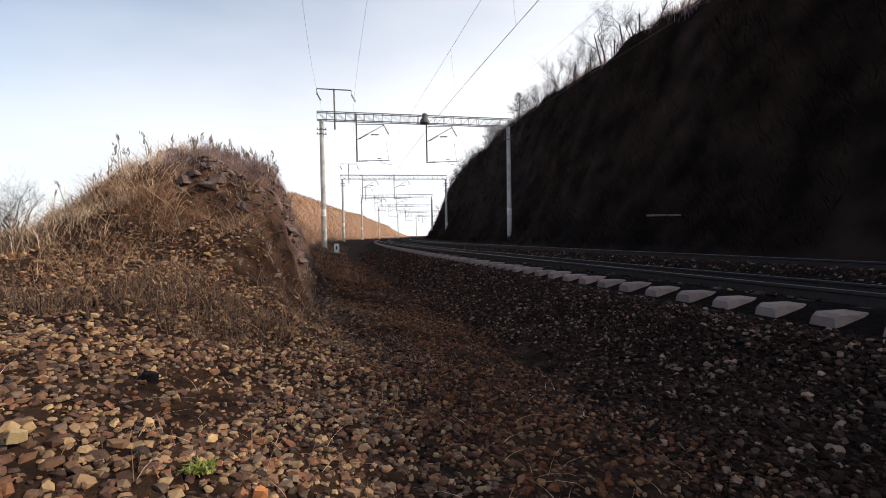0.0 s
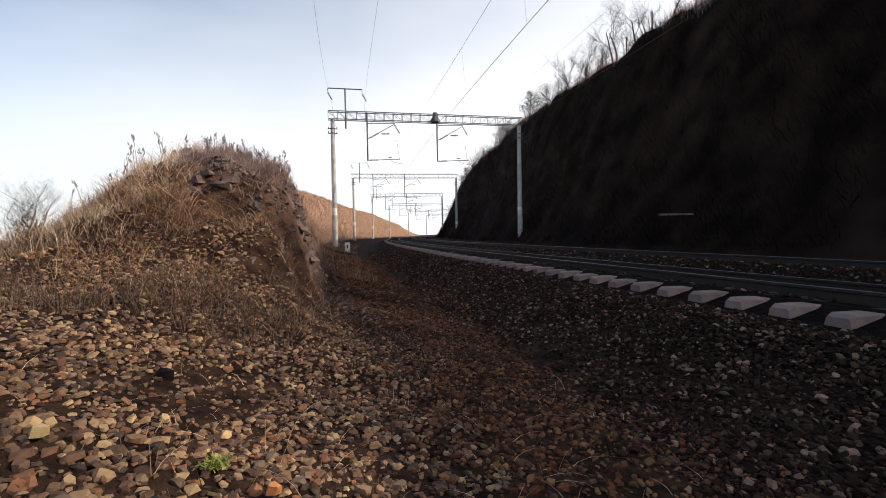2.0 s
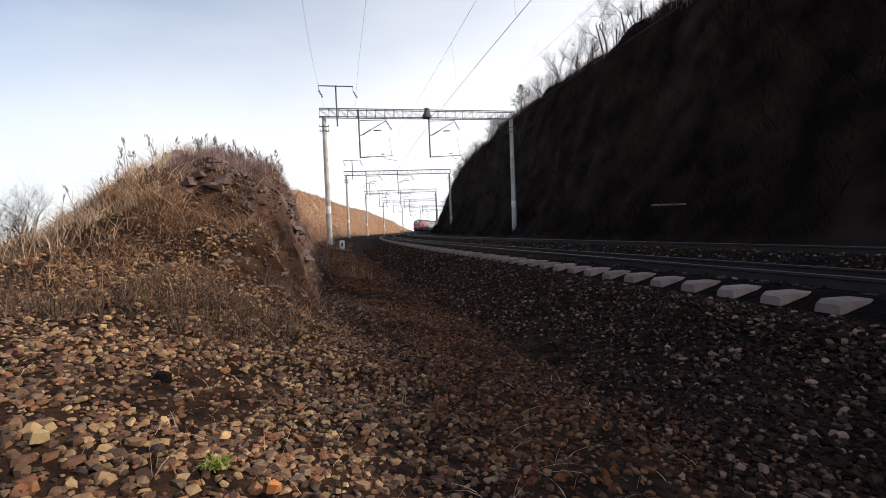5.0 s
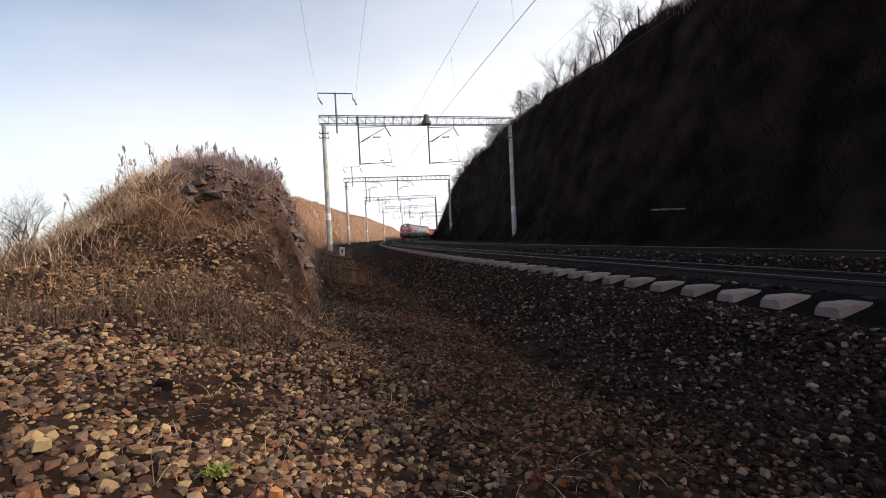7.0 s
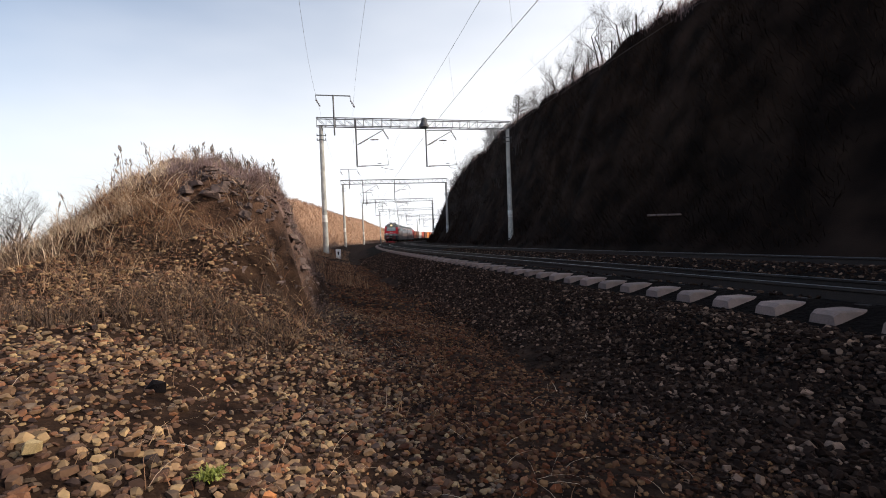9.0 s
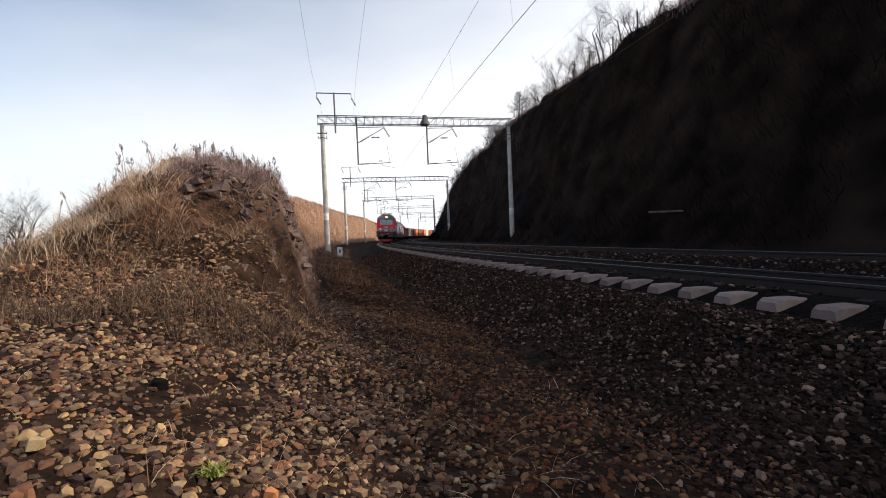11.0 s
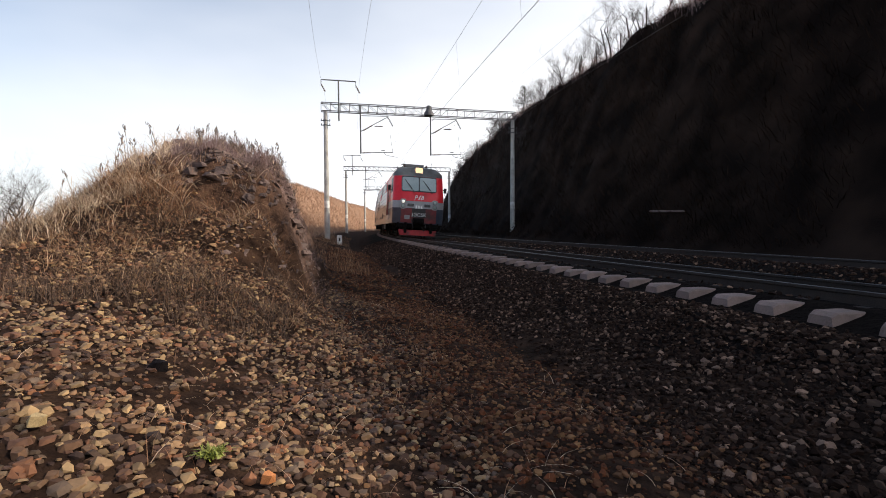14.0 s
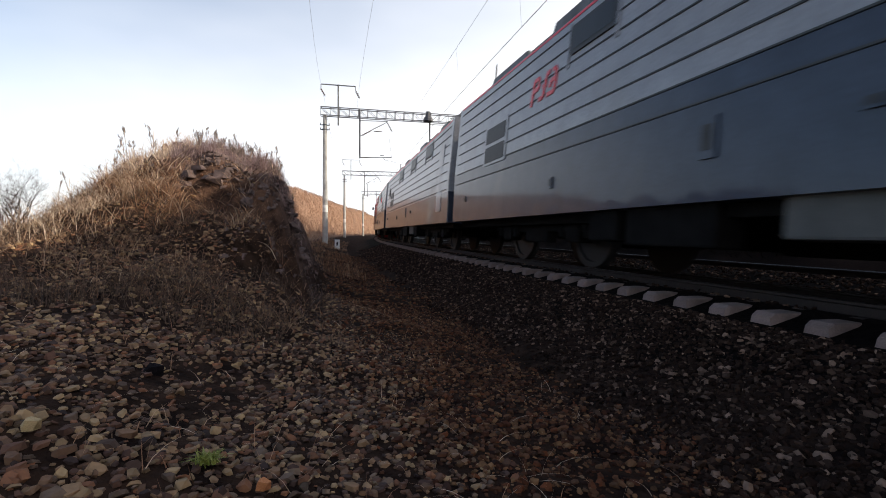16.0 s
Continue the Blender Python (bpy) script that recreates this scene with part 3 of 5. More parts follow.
M["wheel"] = surface("worn wheel steel", (0.010, 0.009, 0.0085), (0.025, 0.023, 0.021), 6.0, 0.6, metal=0.2, bump=0.1)
# opaque glass: the pale green base colour stands in for reflected sky
M["glass"] = surface("cab glass with sky in its colour", (0.24, 0.30, 0.28), (0.32, 0.38, 0.36), 1.5, 0.05, bump=0.0, coat=1.0, spec=1.0)
M["side_glass"] = surface("dark side glass", (0.012, 0.014, 0.016), (0.02, 0.024, 0.028), 1.5, 0.4, bump=0.0, spec=0.25)
M["box_grey"] = surface("dusty grey box paint", (0.06, 0.058, 0.055), (0.10, 0.097, 0.092), 4.0, 0.7, bump=0.1, stain=(0.14, 0.12, 0.10))


def glow(name, colour, strength):
    m, n, l, p = nodes_of(name)
    p.inputs["Base Color"].default_value = (*colour, 1)
    p.inputs["Emission Color"].default_value = (*colour, 1)
    p.inputs["Emission Strength"].default_value = strength
    p.inputs["Roughness"].default_value = 0.2
    return m


M["lamp"] = glow("headlamp lens", (1.0, 0.70, 0.38), 0.8)
M["marker"] = glow("small lamp lens", (1.0, 0.93, 0.80), 0.45)

FRONT, D0, REAR = 9.35, 8.9, -9.85  # the cab's front corners, the zero of lengths along the side, the rear wall


def half_width(z):
    return float(np.interp(z, [0.85, 2.25, 4.08, 4.34, 4.44, 4.5], [1.60, 1.62, 1.55, 1.28, 1.16, 0.9]))


def nose(z):
    return float(np.interp(z, [0.85, 1.78, 2.3, 3.9, 4.2, 4.42, 4.5], [9.36, 9.41, 9.37, 8.79, 8.65, 8.51, 8.2]))


def on_side(d, z, sgn=1):
    return Vector((sgn * half_width(z), D0 - d, z)), Vector((sgn, 0, 0.06)).normalized()


def on_front(x, z):
    p = x / half_width(z)
    return Vector((x, nose(z) - 0.07 * p * p - 0.28 * max(0.0, abs(p) - 0.71) / 0.29, z)), Vector((p * 0.15 if abs(p) < 0.71 else p * 0.7, 1, 0.33 if z > 2.3 else 0.0)).normalized()


def rounded(u0, u1, v0, v1, r, n=3):
    out = []
    for cu, cv, a0 in ((u1 - r, v1 - r, 0), (u0 + r, v1 - r, 90), (u0 + r, v0 + r, 180), (u1 - r, v0 + r, 270)):
        for k in range(n + 1):
            a = radians(a0 + 90 * k / n)
            out.append((cu + r * math.cos(a), cv + r * math.sin(a)))
    return out


def plate(bm, outline, where, lift=0.012, sunk=0.03):
    """A thin panel of that outline laid on a wall."""
    top, low = [], []
    for u, v in outline:
        p, n = where(u, v)
        top.append(bm.verts.new(p + n * lift))
        low.append(bm.verts.new(p - n * sunk))
    p, n = where(sum(o[0] for o in outline) / len(outline), sum(o[1] for o in outline) / len(outline))
    mid = bm.verts.new(p + n * lift)
    k = len(top)
    for i in range(k):
        j = (i + 1) % k
        bm.faces.new((top[i], top[j], mid))
        bm.faces.new((low[i], low[j], top[j], top[i]))
    bmesh.ops.recalc_face_normals(bm, faces=bm.faces)


def slab(name, u0, u1, v0, v1, r, where, mat, parent, lift=0.012, label="", cols=12):
    """A panel with rounded corners that follows a bowed wall column by column."""
    bm = bmesh.new()
    us = sorted({u0 + (u1 - u0) * k / cols for k in range(cols + 1)} | {u0 + r * k for k in (0.08, 0.3, 1)} | {u1 - r * k for k in (0.08, 0.3, 1)})
    grid = []
    for u in us:
        e = min(u - u0, u1 - u)
        c = r - math.sqrt(max(0.0, r * r - (r - e) ** 2)) if e < r else 0.0
        col = []
        for v, up in ((v0 + c, -0.03), (v0 + c, lift), ((v0 + v1) / 2, lift), (v1 - c, lift), (v1 - c, -0.03)):
            p, n = where(u, v)
            col.append(bm.verts.new(p + n * up))
        grid.append(col)
    for a, b in zip(grid, grid[1:]):
        for k in range(4):
            bm.faces.new((a[k], b[k], b[k + 1], a[k + 1]))
    bmesh.ops.recalc_face_normals(bm, faces=bm.faces)
    return part(name, bm, mat, parent, label)


def panel(name, outline, where, mat, parent, lift=0.012, label=""):
    bm = bmesh.new()
    plate(bm, outline, where, lift)
    return part(name, bm, mat, parent, label)


def tint(z, d, front):
    """Which paint a spot of the head section's shell has: red, light grey, blue-grey, roof."""
    if z > (3.86 if front or d < 1.7 else 4.1):
        return 3
    if z < 1.84 or not front and z < 2.21 and d > 5.75 + (z - 1.84) * 0.95:
        return 2
    if z < 2.28:
        return 1
    return 0 if front or d < 5.3 + (z - 2.25) * 0.95 else 1


def shell(cab):
    """The body of one section, with its bowed front or a flat end."""
    zs = [0.87, 0.91, 1.25, 1.52, 1.54, 1.83, 1.85, 1.94, 2.03, 2.12, 2.20, 2.22, 2.27, 2.29, 2.5, 2.8, 3.1, 3.4, 3.7, 3.85, 3.87, 4.08, 4.12, 4.34, 4.44, 4.5]
    ys = [REAR, REAR + 0.02, -6, -3, 0, 1.5, 1.8, 2.0, 2.2, 2.5, 2.7, 2.8, 2.9, 3.0, 3.1, 3.2, 3.4, 3.7, 4.05, 4.4, 4.75, 5.5, 6.5, 7.5]
    bm = bmesh.new()
    rings = []
    for z in zs:
        hw = half_width(z)
        if cab:
            f = [(1.0, 0.22), (0.985, 0.06), (0.95, 0.0), (0.73, 0.0)]
            side = [(hw, min(y, nose(z) - 0.75)) for y in ys]
            arc = []
            for p, back in f:
                q = on_front(p * hw, z)[0]
                arc.append((p * hw, q.y - back * 0.55))
            arc += [(p * hw, on_front(p * hw, z)[0].y) for p in (0.6, 0.3, 0.0)]
            right = side + arc
        else:
            right = [(hw, y * 1.0) for y in ys] + [(hw, D0 - 0.03), (hw, D0 - 0.01), (hw * 0.98, D0), (hw * 0.9, D0), (hw * 0.6, D0), (hw * 0.3, D0), (0, D0)]
        ring = right + [(-x, y) for x, y in right[-2::-1]]
        rings.append([bm.verts.new((x, y, z)) for x, y in ring])
    n, ns = len(rings[0]), len(ys)
    for a, b, z0, z1 in zip(rings, rings[1:], zs, zs[1:]):
        for k in range(n):
            j = (k + 1) % n
            f = bm.faces.new((a[k], a[j], b[j], b[k]))
            zc, c = (z0 + z1) / 2, f.calc_center_median()
            f.material_index = tint(zc, D0 - c.y, cab and ns - 1 <= k <= n - ns - 1 and c.y > 8.9) if cab else (3 if zc > 4.1 else 2 if zc < 1.84 else 1)
            f.smooth = cab and ns <= k < n - ns - 1
    bm.faces.new(rings[-1]).material_index = 3
    bm.faces.new(rings[0][::-1]).material_index = 2
    bmesh.ops.recalc_face_normals(bm, faces=bm.faces)
    return bm


def strokes(bm, lines, w, where, lift=0.01):
    """Flat strokes of even width laid on a wall."""
    for line in lines:
        for (u0, v0), (u1, v1) in zip(line, line[1:]):
            du, dv = u1 - u0, v1 - v0
            k = w / 2 / max(1e-6, math.hypot(du, dv))
            o = [(u0 - dv * k, v0 + du * k), (u0 + dv * k, v0 - du * k), (u1 + dv * k, v1 - du * k), (u1 - dv * k, v1 + du * k)]
            plate(bm, o, where, lift, 0.0)


def emblem(where_flip, cx, cz, k):
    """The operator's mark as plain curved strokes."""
    def at(line):
        return [(cx + where_flip * x * k, cz + z * k) for x, z in line]
    return [at([(-1.0, -0.55), (-0.82, 0.42), (-0.42, 0.42), (-0.42, 0.05), (-0.85, 0.0)]), at([(-0.32, -0.42), (0.0, -0.42), (0.25, 0.42), (0.5, 0.42)]),
            at([(-0.05, 0.0), (0.25, 0.0)]), at([(0.35, -0.42), (0.9, -0.42), (1.0, 0.05), (0.62, 0.05), (0.55, -0.2)]), at([(1.0, 0.05), (0.95, 0.42), (0.7, 0.42)])]


def lettering(text, size, depth=0.008):
    cu = bpy.data.curves.new("lettering", "FONT")
    cu.body, cu.size, cu.align_x, cu.align_y, cu.extrude = text, size, "CENTER", "CENTER", depth
    tmp = bpy.data.objects.new("lettering", cu)
    me = bpy.data.meshes.new_from_object(tmp)
    bpy.data.objects.remove(tmp)
    return me


def wheelset(parent, y, r=0.62, gauge=0.76, mat=None):
    bm = bmesh.new()
    rod(bm, (-gauge - 0.1, y, r), (gauge + 0.1, y, r), 0.09, 10)
    ax = part("axle", bm, M["under"], parent)
    for sx in (-1, 1):
        bm = bmesh.new()
        m = Matrix.Translation((sx * gauge, y, r)) @ Matrix.Rotation(math.pi / 2 * sx, 4, "Y")
        lathe(bm, [(r + 0.03, -0.06), (r + 0.03, -0.03), (r, -0.02), (r - 0.01, 0.07), (r - 0.1, 0.07), (r - 0.12, 0.03), (0.2, 0.03), (0.17, 0.1), (0.02, 0.1)], 24, m)
        part("wheel", bm, M["wheel"], ax)


def bogie(parent, y, base=2.9, r=0.62, heavy=True):
    bm = bmesh.new()
    for sx in (-1, 1):
        x = sx * 1.12
        box(bm, x - 0.09, x + 0.09, y - base / 2 - 0.75, y + base / 2 + 0.75, r - 0.02, r + 0.24, 0.03)
        for dy in (-base / 2, base / 2):
            box(bm, x - 0.02 * sx - 0.13, x + 0.13, y + dy - 0.22, y + dy + 0.22, r - 0.2, r + 0.2, 0.04)
            for e in (-0.42, 0.42):
                rod(bm, (x + sx * 0.05, y + dy + e, r - 0.12), (x + sx * 0.05, y + dy + e, r + 0.1), 0.09, 10)
        box(bm, x - 0.1, x + 0.1, y - 0.5, y + 0.5, r - 0.22, r + 0.1, 0.04)
    box(bm, -1.0, 1.0, y - 0.25, y + 0.25, r - 0.1, r + 0.25, 0.03)
    b = part("bogie", bm, M["under"], parent, "black bogie frame")
    for dy in (-base / 2, base / 2):
        wheelset(b, y + dy, r)


def build_section(cab):
    loco = empty("locomotive" if cab else "locomotive_booster")
    tagged(loco, "red, grey and blue-grey electric locomotive section with ribbed sides" if cab else "grey ribbed electric locomotive section without a cab, coupled behind",
           "locomotive", "train")
    body = part("body", shell(cab), [M["red"], M["pale"], M["slate"], M["roof"]], loco)
    # pressed ribs along both sides
    for sgn in (1, -1):
        for k in range(8):
            z = 1.91 + 0.28 * k
            bm = bmesh.new()
            d0, d1 = (3.55 if cab else 0.3), 18.5
            q = [(d0, z - 0.011), (d1, z - 0.011), (d1, z + 0.011), (d0, z + 0.011)]
            plate(bm, q, lambda d, zz: on_side(d, zz, sgn), 0.014)
            part("rib", bm, M["rubber"], body)
        # ventilation windows under the roof
        for d0 in ((5.8, 10.98) if cab else (3.2, 7.0, 11.2)):
            f = panel("vent_frame", rounded(d0, d0 + 1.3, 3.42, 3.90, 0.05), lambda d, z: on_side(d, z, sgn), M["rubber"], body, 0.03)
            panel("vent_glass", rounded(d0 + 0.08, d0 + 1.22, 3.49, 3.84, 0.04), lambda d, z: on_side(d, z, sgn), M["side_glass"], f, 0.034)
            for e in (d0 - 0.05, d0 + 1.32):
                bm = bmesh.new()
                plate(bm, [(e, 3.23), (e + 0.04, 3.23), (e + 0.04, 3.96), (e, 3.96)], lambda d, z: on_side(d, z, sgn), 0.03)
                part("vent_guide", bm, M["red"] if cab and d0 < 6 else M["pale"], body)
        # double louvre near the rear end
        f = panel("louvre_frame", rounded(14.8, 16.2, 2.12, 3.08, 0.05), lambda d, z: on_side(d, z, sgn), M["pale"], body, 0.022)
        for z0 in (2.18, 2.62):
            panel("louvre", rounded(14.9, 16.1, z0, z0 + 0.36, 0.03), lambda d, z: on_side(d, z, sgn), M["rubber"], f, 0.028)
        # hatches and boxes on the lower band
        for d, z, a, b in ((9.15, 1.52, 0.12, 0.22), (7.6, 1.5, 0.09, 0.06), (12.6, 1.4, 0.06, 0.1), (17.6, 1.45, 0.1, 0.07)):
            panel("hatch", rounded(d - a, d + a, z - b, z + b, 0.03), lambda dd, zz: on_side(dd, zz, sgn), M["slate"], body, 0.03)
            panel("hatch_inset", rounded(d - a * 0.6, d + a * 0.6, z - b * 0.6, z + b * 0.6, 0.02), lambda dd, zz: on_side(dd, zz, sgn), M["rubber"], body, 0.034)
        if cab:
            bm = bmesh.new()
            strokes(bm, emblem(-sgn, 13.2, 3.2, 0.48), 0.075, lambda d, z: on_side(d, z, sgn), 0.018)
            part("emblem", bm, M["red"], body, "red curved operator mark")
        else:
            bm = bmesh.new()
            m = Matrix.Translation((sgn * half_width(3.1), D0 - 17.0, 3.1)) @ Matrix.Rotation(math.pi / 2 * sgn, 4, "Y")
            lathe(bm, [(0.3, 0.0), (0.3, 0.03), (0.22, 0.035), (0.21, 0.02), (0.01, 0.02)], 18, m)
            part("porthole", bm, M["side_glass"], body)
            panel("end_door", rounded(1.0, 1.75, 1.25, 3.45, 0.06), lambda d, z: on_side(d, z, sgn), M["pale"], body, 0.02)
        bm = bmesh.new()
        plate(bm, [(5.8 if cab else 0.3, 4.02), (18.5, 4.02), (18.5, 4.065), (5.8 if cab else 0.3, 4.065)], lambda d, z: on_side(d, z, sgn), 0.008)
        part("eaves_stripe", bm, M["red"], body, "thin red stripe below the roof")
        if not cab:
            continue
        # cab side: window, mirror, door with grab rails, steps
        win = [(0.42, 2.92), (1.62, 2.88), (1.62, 3.66), (0.85, 3.70), (0.74, 3.66)]
        f = panel("window_frame", [(d + (0.06 if d > 1 else -0.08), z + (0.07 if z > 3 else -0.07)) for d, z in win], lambda d, z: on_side(d, z, sgn), M["rubber"], body, 0.014)
        panel("pane", [(0.46, 2.95), (1.12, 2.93), (1.12, 3.64), (0.86, 3.66), (0.77, 3.63)], lambda d, z: on_side(d, z, sgn), M["side_glass"], f, 0.024)
        panel("pane", [(1.17, 2.92), (1.57, 2.91), (1.57, 3.62), (1.17, 3.64)], lambda d, z: on_side(d, z, sgn), M["side_glass"], f, 0.024)
        bm = bmesh.new()
        x = half_width(3.1)
        rod(bm, (sgn * x, D0 - 0.75, 2.98), (sgn * (x + 0.22), D0 - 0.70, 3.02), 0.02, 6)
        rod(bm, (sgn * x, D0 - 0.75, 3.14), (sgn * (x + 0.22), D0 - 0.70, 3.16), 0.02, 6)
        box(bm, min(sgn * (x + 0.14), sgn * (x + 0.30)), max(sgn * (x + 0.14), sgn * (x + 0.30)), D0 - 0.78, D0 - 0.64, 2.96, 3.28, 0.03)
        part("mirror", bm, M["rubber"], body, "black wing mirror")
        door = slab("door", 2.62, 3.36, 1.26, 1.838, 0.05, lambda d, z: on_side(d, z, sgn), M["slate"], body, 0.02, cols=2)
        slab("door_middle", 2.62, 3.36, 1.84, 2.28, 0.02, lambda d, z: on_side(d, z, sgn), M["pale"], door, 0.02, cols=2)
        slab("door_upper", 2.62, 3.36, 2.283, 3.50, 0.05, lambda d, z: on_side(d, z, sgn), M["red"], door, 0.02, cols=2)
        bm = bmesh.new()
        rod(bm, (sgn * (half_width(2.2) + 0.02), D0 - 3.2, 2.2), (sgn * (half_width(2.2) + 0.09), D0 - 3.0, 2.2), 0.018, 6)
        part("door_handle", bm, M["rubber"], door)
        for d in (2.52, 3.46):
            bm = bmesh.new()
            for z in (1.5, 3.38):
                rod(bm, (sgn * half_width(z), D0 - d, z), (sgn * (half_width(z) + 0.10), D0 - d, z), 0.022, 6)
            rod(bm, (sgn * (half_width(1.5) + 0.10), D0 - d, 1.44), (sgn * (half_width(3.38) + 0.10), D0 - d, 3.44), 0.028, 8)
            part("grab_rail", bm, M["maroon"], body, "dark red grab rail")
        for z in (1.16, 1.54):
            panel("foothold", rounded(2.92, 3.22, z - 0.075, z + 0.075, 0.07), lambda d, zz: on_side(d, zz, sgn), M["rubber"], body, 0.022)
        bm = bmesh.new()
        for z in (0.42, 0.72):
            box(bm, min(sgn * 1.30, sgn * 1.56), max(sgn * 1.30, sgn * 1.56), D0 - 3.32, D0 - 2.82, z, z + 0.04, 0.008)
        for d in (2.84, 3.30):
            box(bm, min(sgn * 1.38, sgn * 1.52), max(sgn * 1.36, sgn * 1.50), D0 - d - 0.02, D0 - d + 0.02, 0.42, 0.95, 0.006)
        part("step", bm, M["under"], loco)
        panel("loop_cover", rounded(4.5, 4.95, 2.05, 2.22, 0.08), lambda d, z: on_side(d, z, sgn), M["rubber"], body, 0.024)
        panel("loop_inset", rounded(4.54, 4.91, 2.08, 2.19, 0.055), lambda d, z: on_side(d, z, sgn), M["pale"], body, 0.028)
        bm = bmesh.new()
        for k in range(3):
            strokes(bm, [[(0.62 + 0.17 * k, 2.49), (0.62 + 0.17 * k, 2.66)]], 0.10, lambda d, z: on_side(d, z, sgn), 0.008)
        part("side_marking", bm, M["pale"], body)
        bm = bmesh.new()
        plate(bm, [(2.25, 0.98), (2.28, 0.98), (2.28, 4.0), (2.25, 4.0)], lambda d, z: on_side(d, z, sgn), 0.006)
        part("panel_seam", bm, M["maroon"], body)
    if cab:
        build_front(loco, body)
    build_roof(loco, cab)
    # below the floor
    bm = bmesh.new()
    box(bm, -1.35, 1.35, REAR + 0.1, 8.9 if cab else D0 - 0.1, 0.72, 0.95, 0.03)
    part("underframe", bm, M["under"], loco)
    bogie(loco, 5.35)
    bogie(loco, -5.0)
    for sgn in (1, -1):
        for y0, y1, z0, m in ((0.55, 1.75, 0.50, "box_grey"), (-1.7, -0.2, 0.40, "under"), (2.0, 2.7, 0.42, "under"), (-2.6, -1.9, 0.45, "under")):
            bm = bmesh.new()
            box(bm, min(sgn * 1.1, sgn * 1.5), max(sgn * 1.1, sgn * 1.5), y0, y1, z0, 0.93, 0.03)
            part("equipment_box", bm, M[m], loco)
    bm = bmesh.new()
    box(bm, -0.95, 0.95, REAR - 0.72, REAR + 0.02, 0.95, 3.75, 0.08)
    part("gangway", bm, M["rubber"], loco, "black folded gangway")
    bm = bmesh.new()
    box(bm, -0.2, 0.2, REAR - 0.7, REAR + 0.3, 0.78, 1.14, 0.06)
    part("coupler", bm, M["under"], loco)
    return loco


def build_front(loco, body):
    fr = on_front
    # windscreen: frame, two panes, wipers
    f = slab("windscreen_frame", -1.10, 1.10, 2.86, 3.84, 0.12, fr, M["rubber"], body, 0.012)
    for a, b in ((-1.05, -0.03), (0.03, 1.05)):
        slab("windscreen_pane", a, b, 2.92, 3.78, 0.09, fr, M["glass"], f, 0.022, "greenish cab windscreen")
    for x in (-0.80, 0.32):
        bm = bmesh.new()
        a, b = fr(x, 2.88)[0] + Vector((0, 0.06, 0)), fr(x + 0.36, 3.38)[0] + Vector((0, 0.06, 0))
        rod(bm, a, b, 0.014, 6)
        c = fr(x + 0.14, 3.02)[0] + Vector((0, 0.065, 0))
        d = fr(x + 0.55, 3.60)[0] + Vector((0, 0.065, 0))
        rod(bm, c, d, 0.018, 6)
        rod(bm, a + Vector((0, -0.08, -0.06)), a + Vector((0, 0.02, 0.0)), 0.04, 8)
        part("wiper", bm, M["rubber"], body)
    bm = bmesh.new()
    strokes(bm, [[(-0.42, 2.74), (0.42, 2.74)]], 0.035, fr, 0.05)
    part("handrail", bm, M["red"], body)
    bm = bmesh.new()
    strokes(bm, emblem(-1, 0.0, 2.50, 0.27), 0.04, fr, 0.012)
    part("emblem", bm, M["white_paint"], body, "pale curved operator mark")
    # lamp clusters
    for sx in (-1, 1):
        cl = panel("lamp_housing", rounded(sx * 0.98 - 0.17, sx * 0.98 + 0.17, 1.77, 2.37, 0.10), fr, M["pale"], body, 0.05)
        for z, m in ((2.22, "marker" if sx > 0 else "box_grey"), (1.94, "glass")):
            bm = bmesh.new()
            p, nrm = fr(sx * 0.98, z)
            mm = Matrix.Translation(p + nrm * 0.05) @ nrm.to_track_quat("Z", "Y").to_matrix().to_4x4()
            lathe(bm, [(0.135, -0.02), (0.135, 0.03), (0.11, 0.035), (0.105, 0.015)], 18, mm)
            ring = part("lamp_ring", bm, M["roof"], cl)
            bm = bmesh.new()
            lathe(bm, [(0.105, 0.0), (0.10, 0.02), (0.05, 0.032), (0.005, 0.035)], 18, mm)
            part("lens", bm, M["marker"] if z > 2.1 and sx > 0 else M["glass"], cl)
    for sx in (-1, 1):
        g = panel("buffer_lamp", rounded(sx * 0.52 - 0.19, sx * 0.52 + 0.19, 1.93, 2.10, 0.03), fr, M["rubber"], body, 0.03)
        for z in (1.975, 2.015, 2.055):
            panel("slat", [(sx * 0.52 - 0.15, z - 0.010), (sx * 0.52 + 0.15, z - 0.010), (sx * 0.52 + 0.15, z + 0.010), (sx * 0.52 - 0.15, z + 0.010)], fr, M["roof"], g, 0.036)
    bm = bmesh.new()
    for k in (-1, 0, 1):
        strokes(bm, [[(0.16 * k, 1.81), (0.16 * k, 2.01)]], 0.10, fr, 0.014)
    part("front_marking", bm, M["white_paint"], body)
    # lower front: maroon panels, class plate, coupler, pilot
    slab("lower_panel", -1.10, 1.10, 0.93, 1.815, 0.06, fr, M["maroon"], body, 0.02)
    pl = slab("class_plate", -0.42, 0.42, 1.26, 1.818, 0.02, fr, M["black_paint"], body, 0.05)
    me = lettering("3ЭС5К", 0.30)
    me.materials.clear()
    me.materials.append(M["white_paint"])
    p = fr(0, 1.42)[0]
    piece("lettering", me, pl, "", pose(p.x, p.y + 0.055, p.z, 90, 0, 180))
    bm = bmesh.new()
    box(bm, -0.36, 0.36, 8.8, 9.48, 0.78, 1.24, 0.06)
    box(bm, -0.24, 0.26, 9.4, 9.82, 0.88, 1.2, 0.08)
    box(bm, 0.12, 0.34, 9.65, 9.96, 0.92, 1.16, 0.06)
    part("coupler", bm, M["under"], loco, "black automatic coupler")
    bm = bmesh.new()
    p = fr(0.72, 1.3)[0]
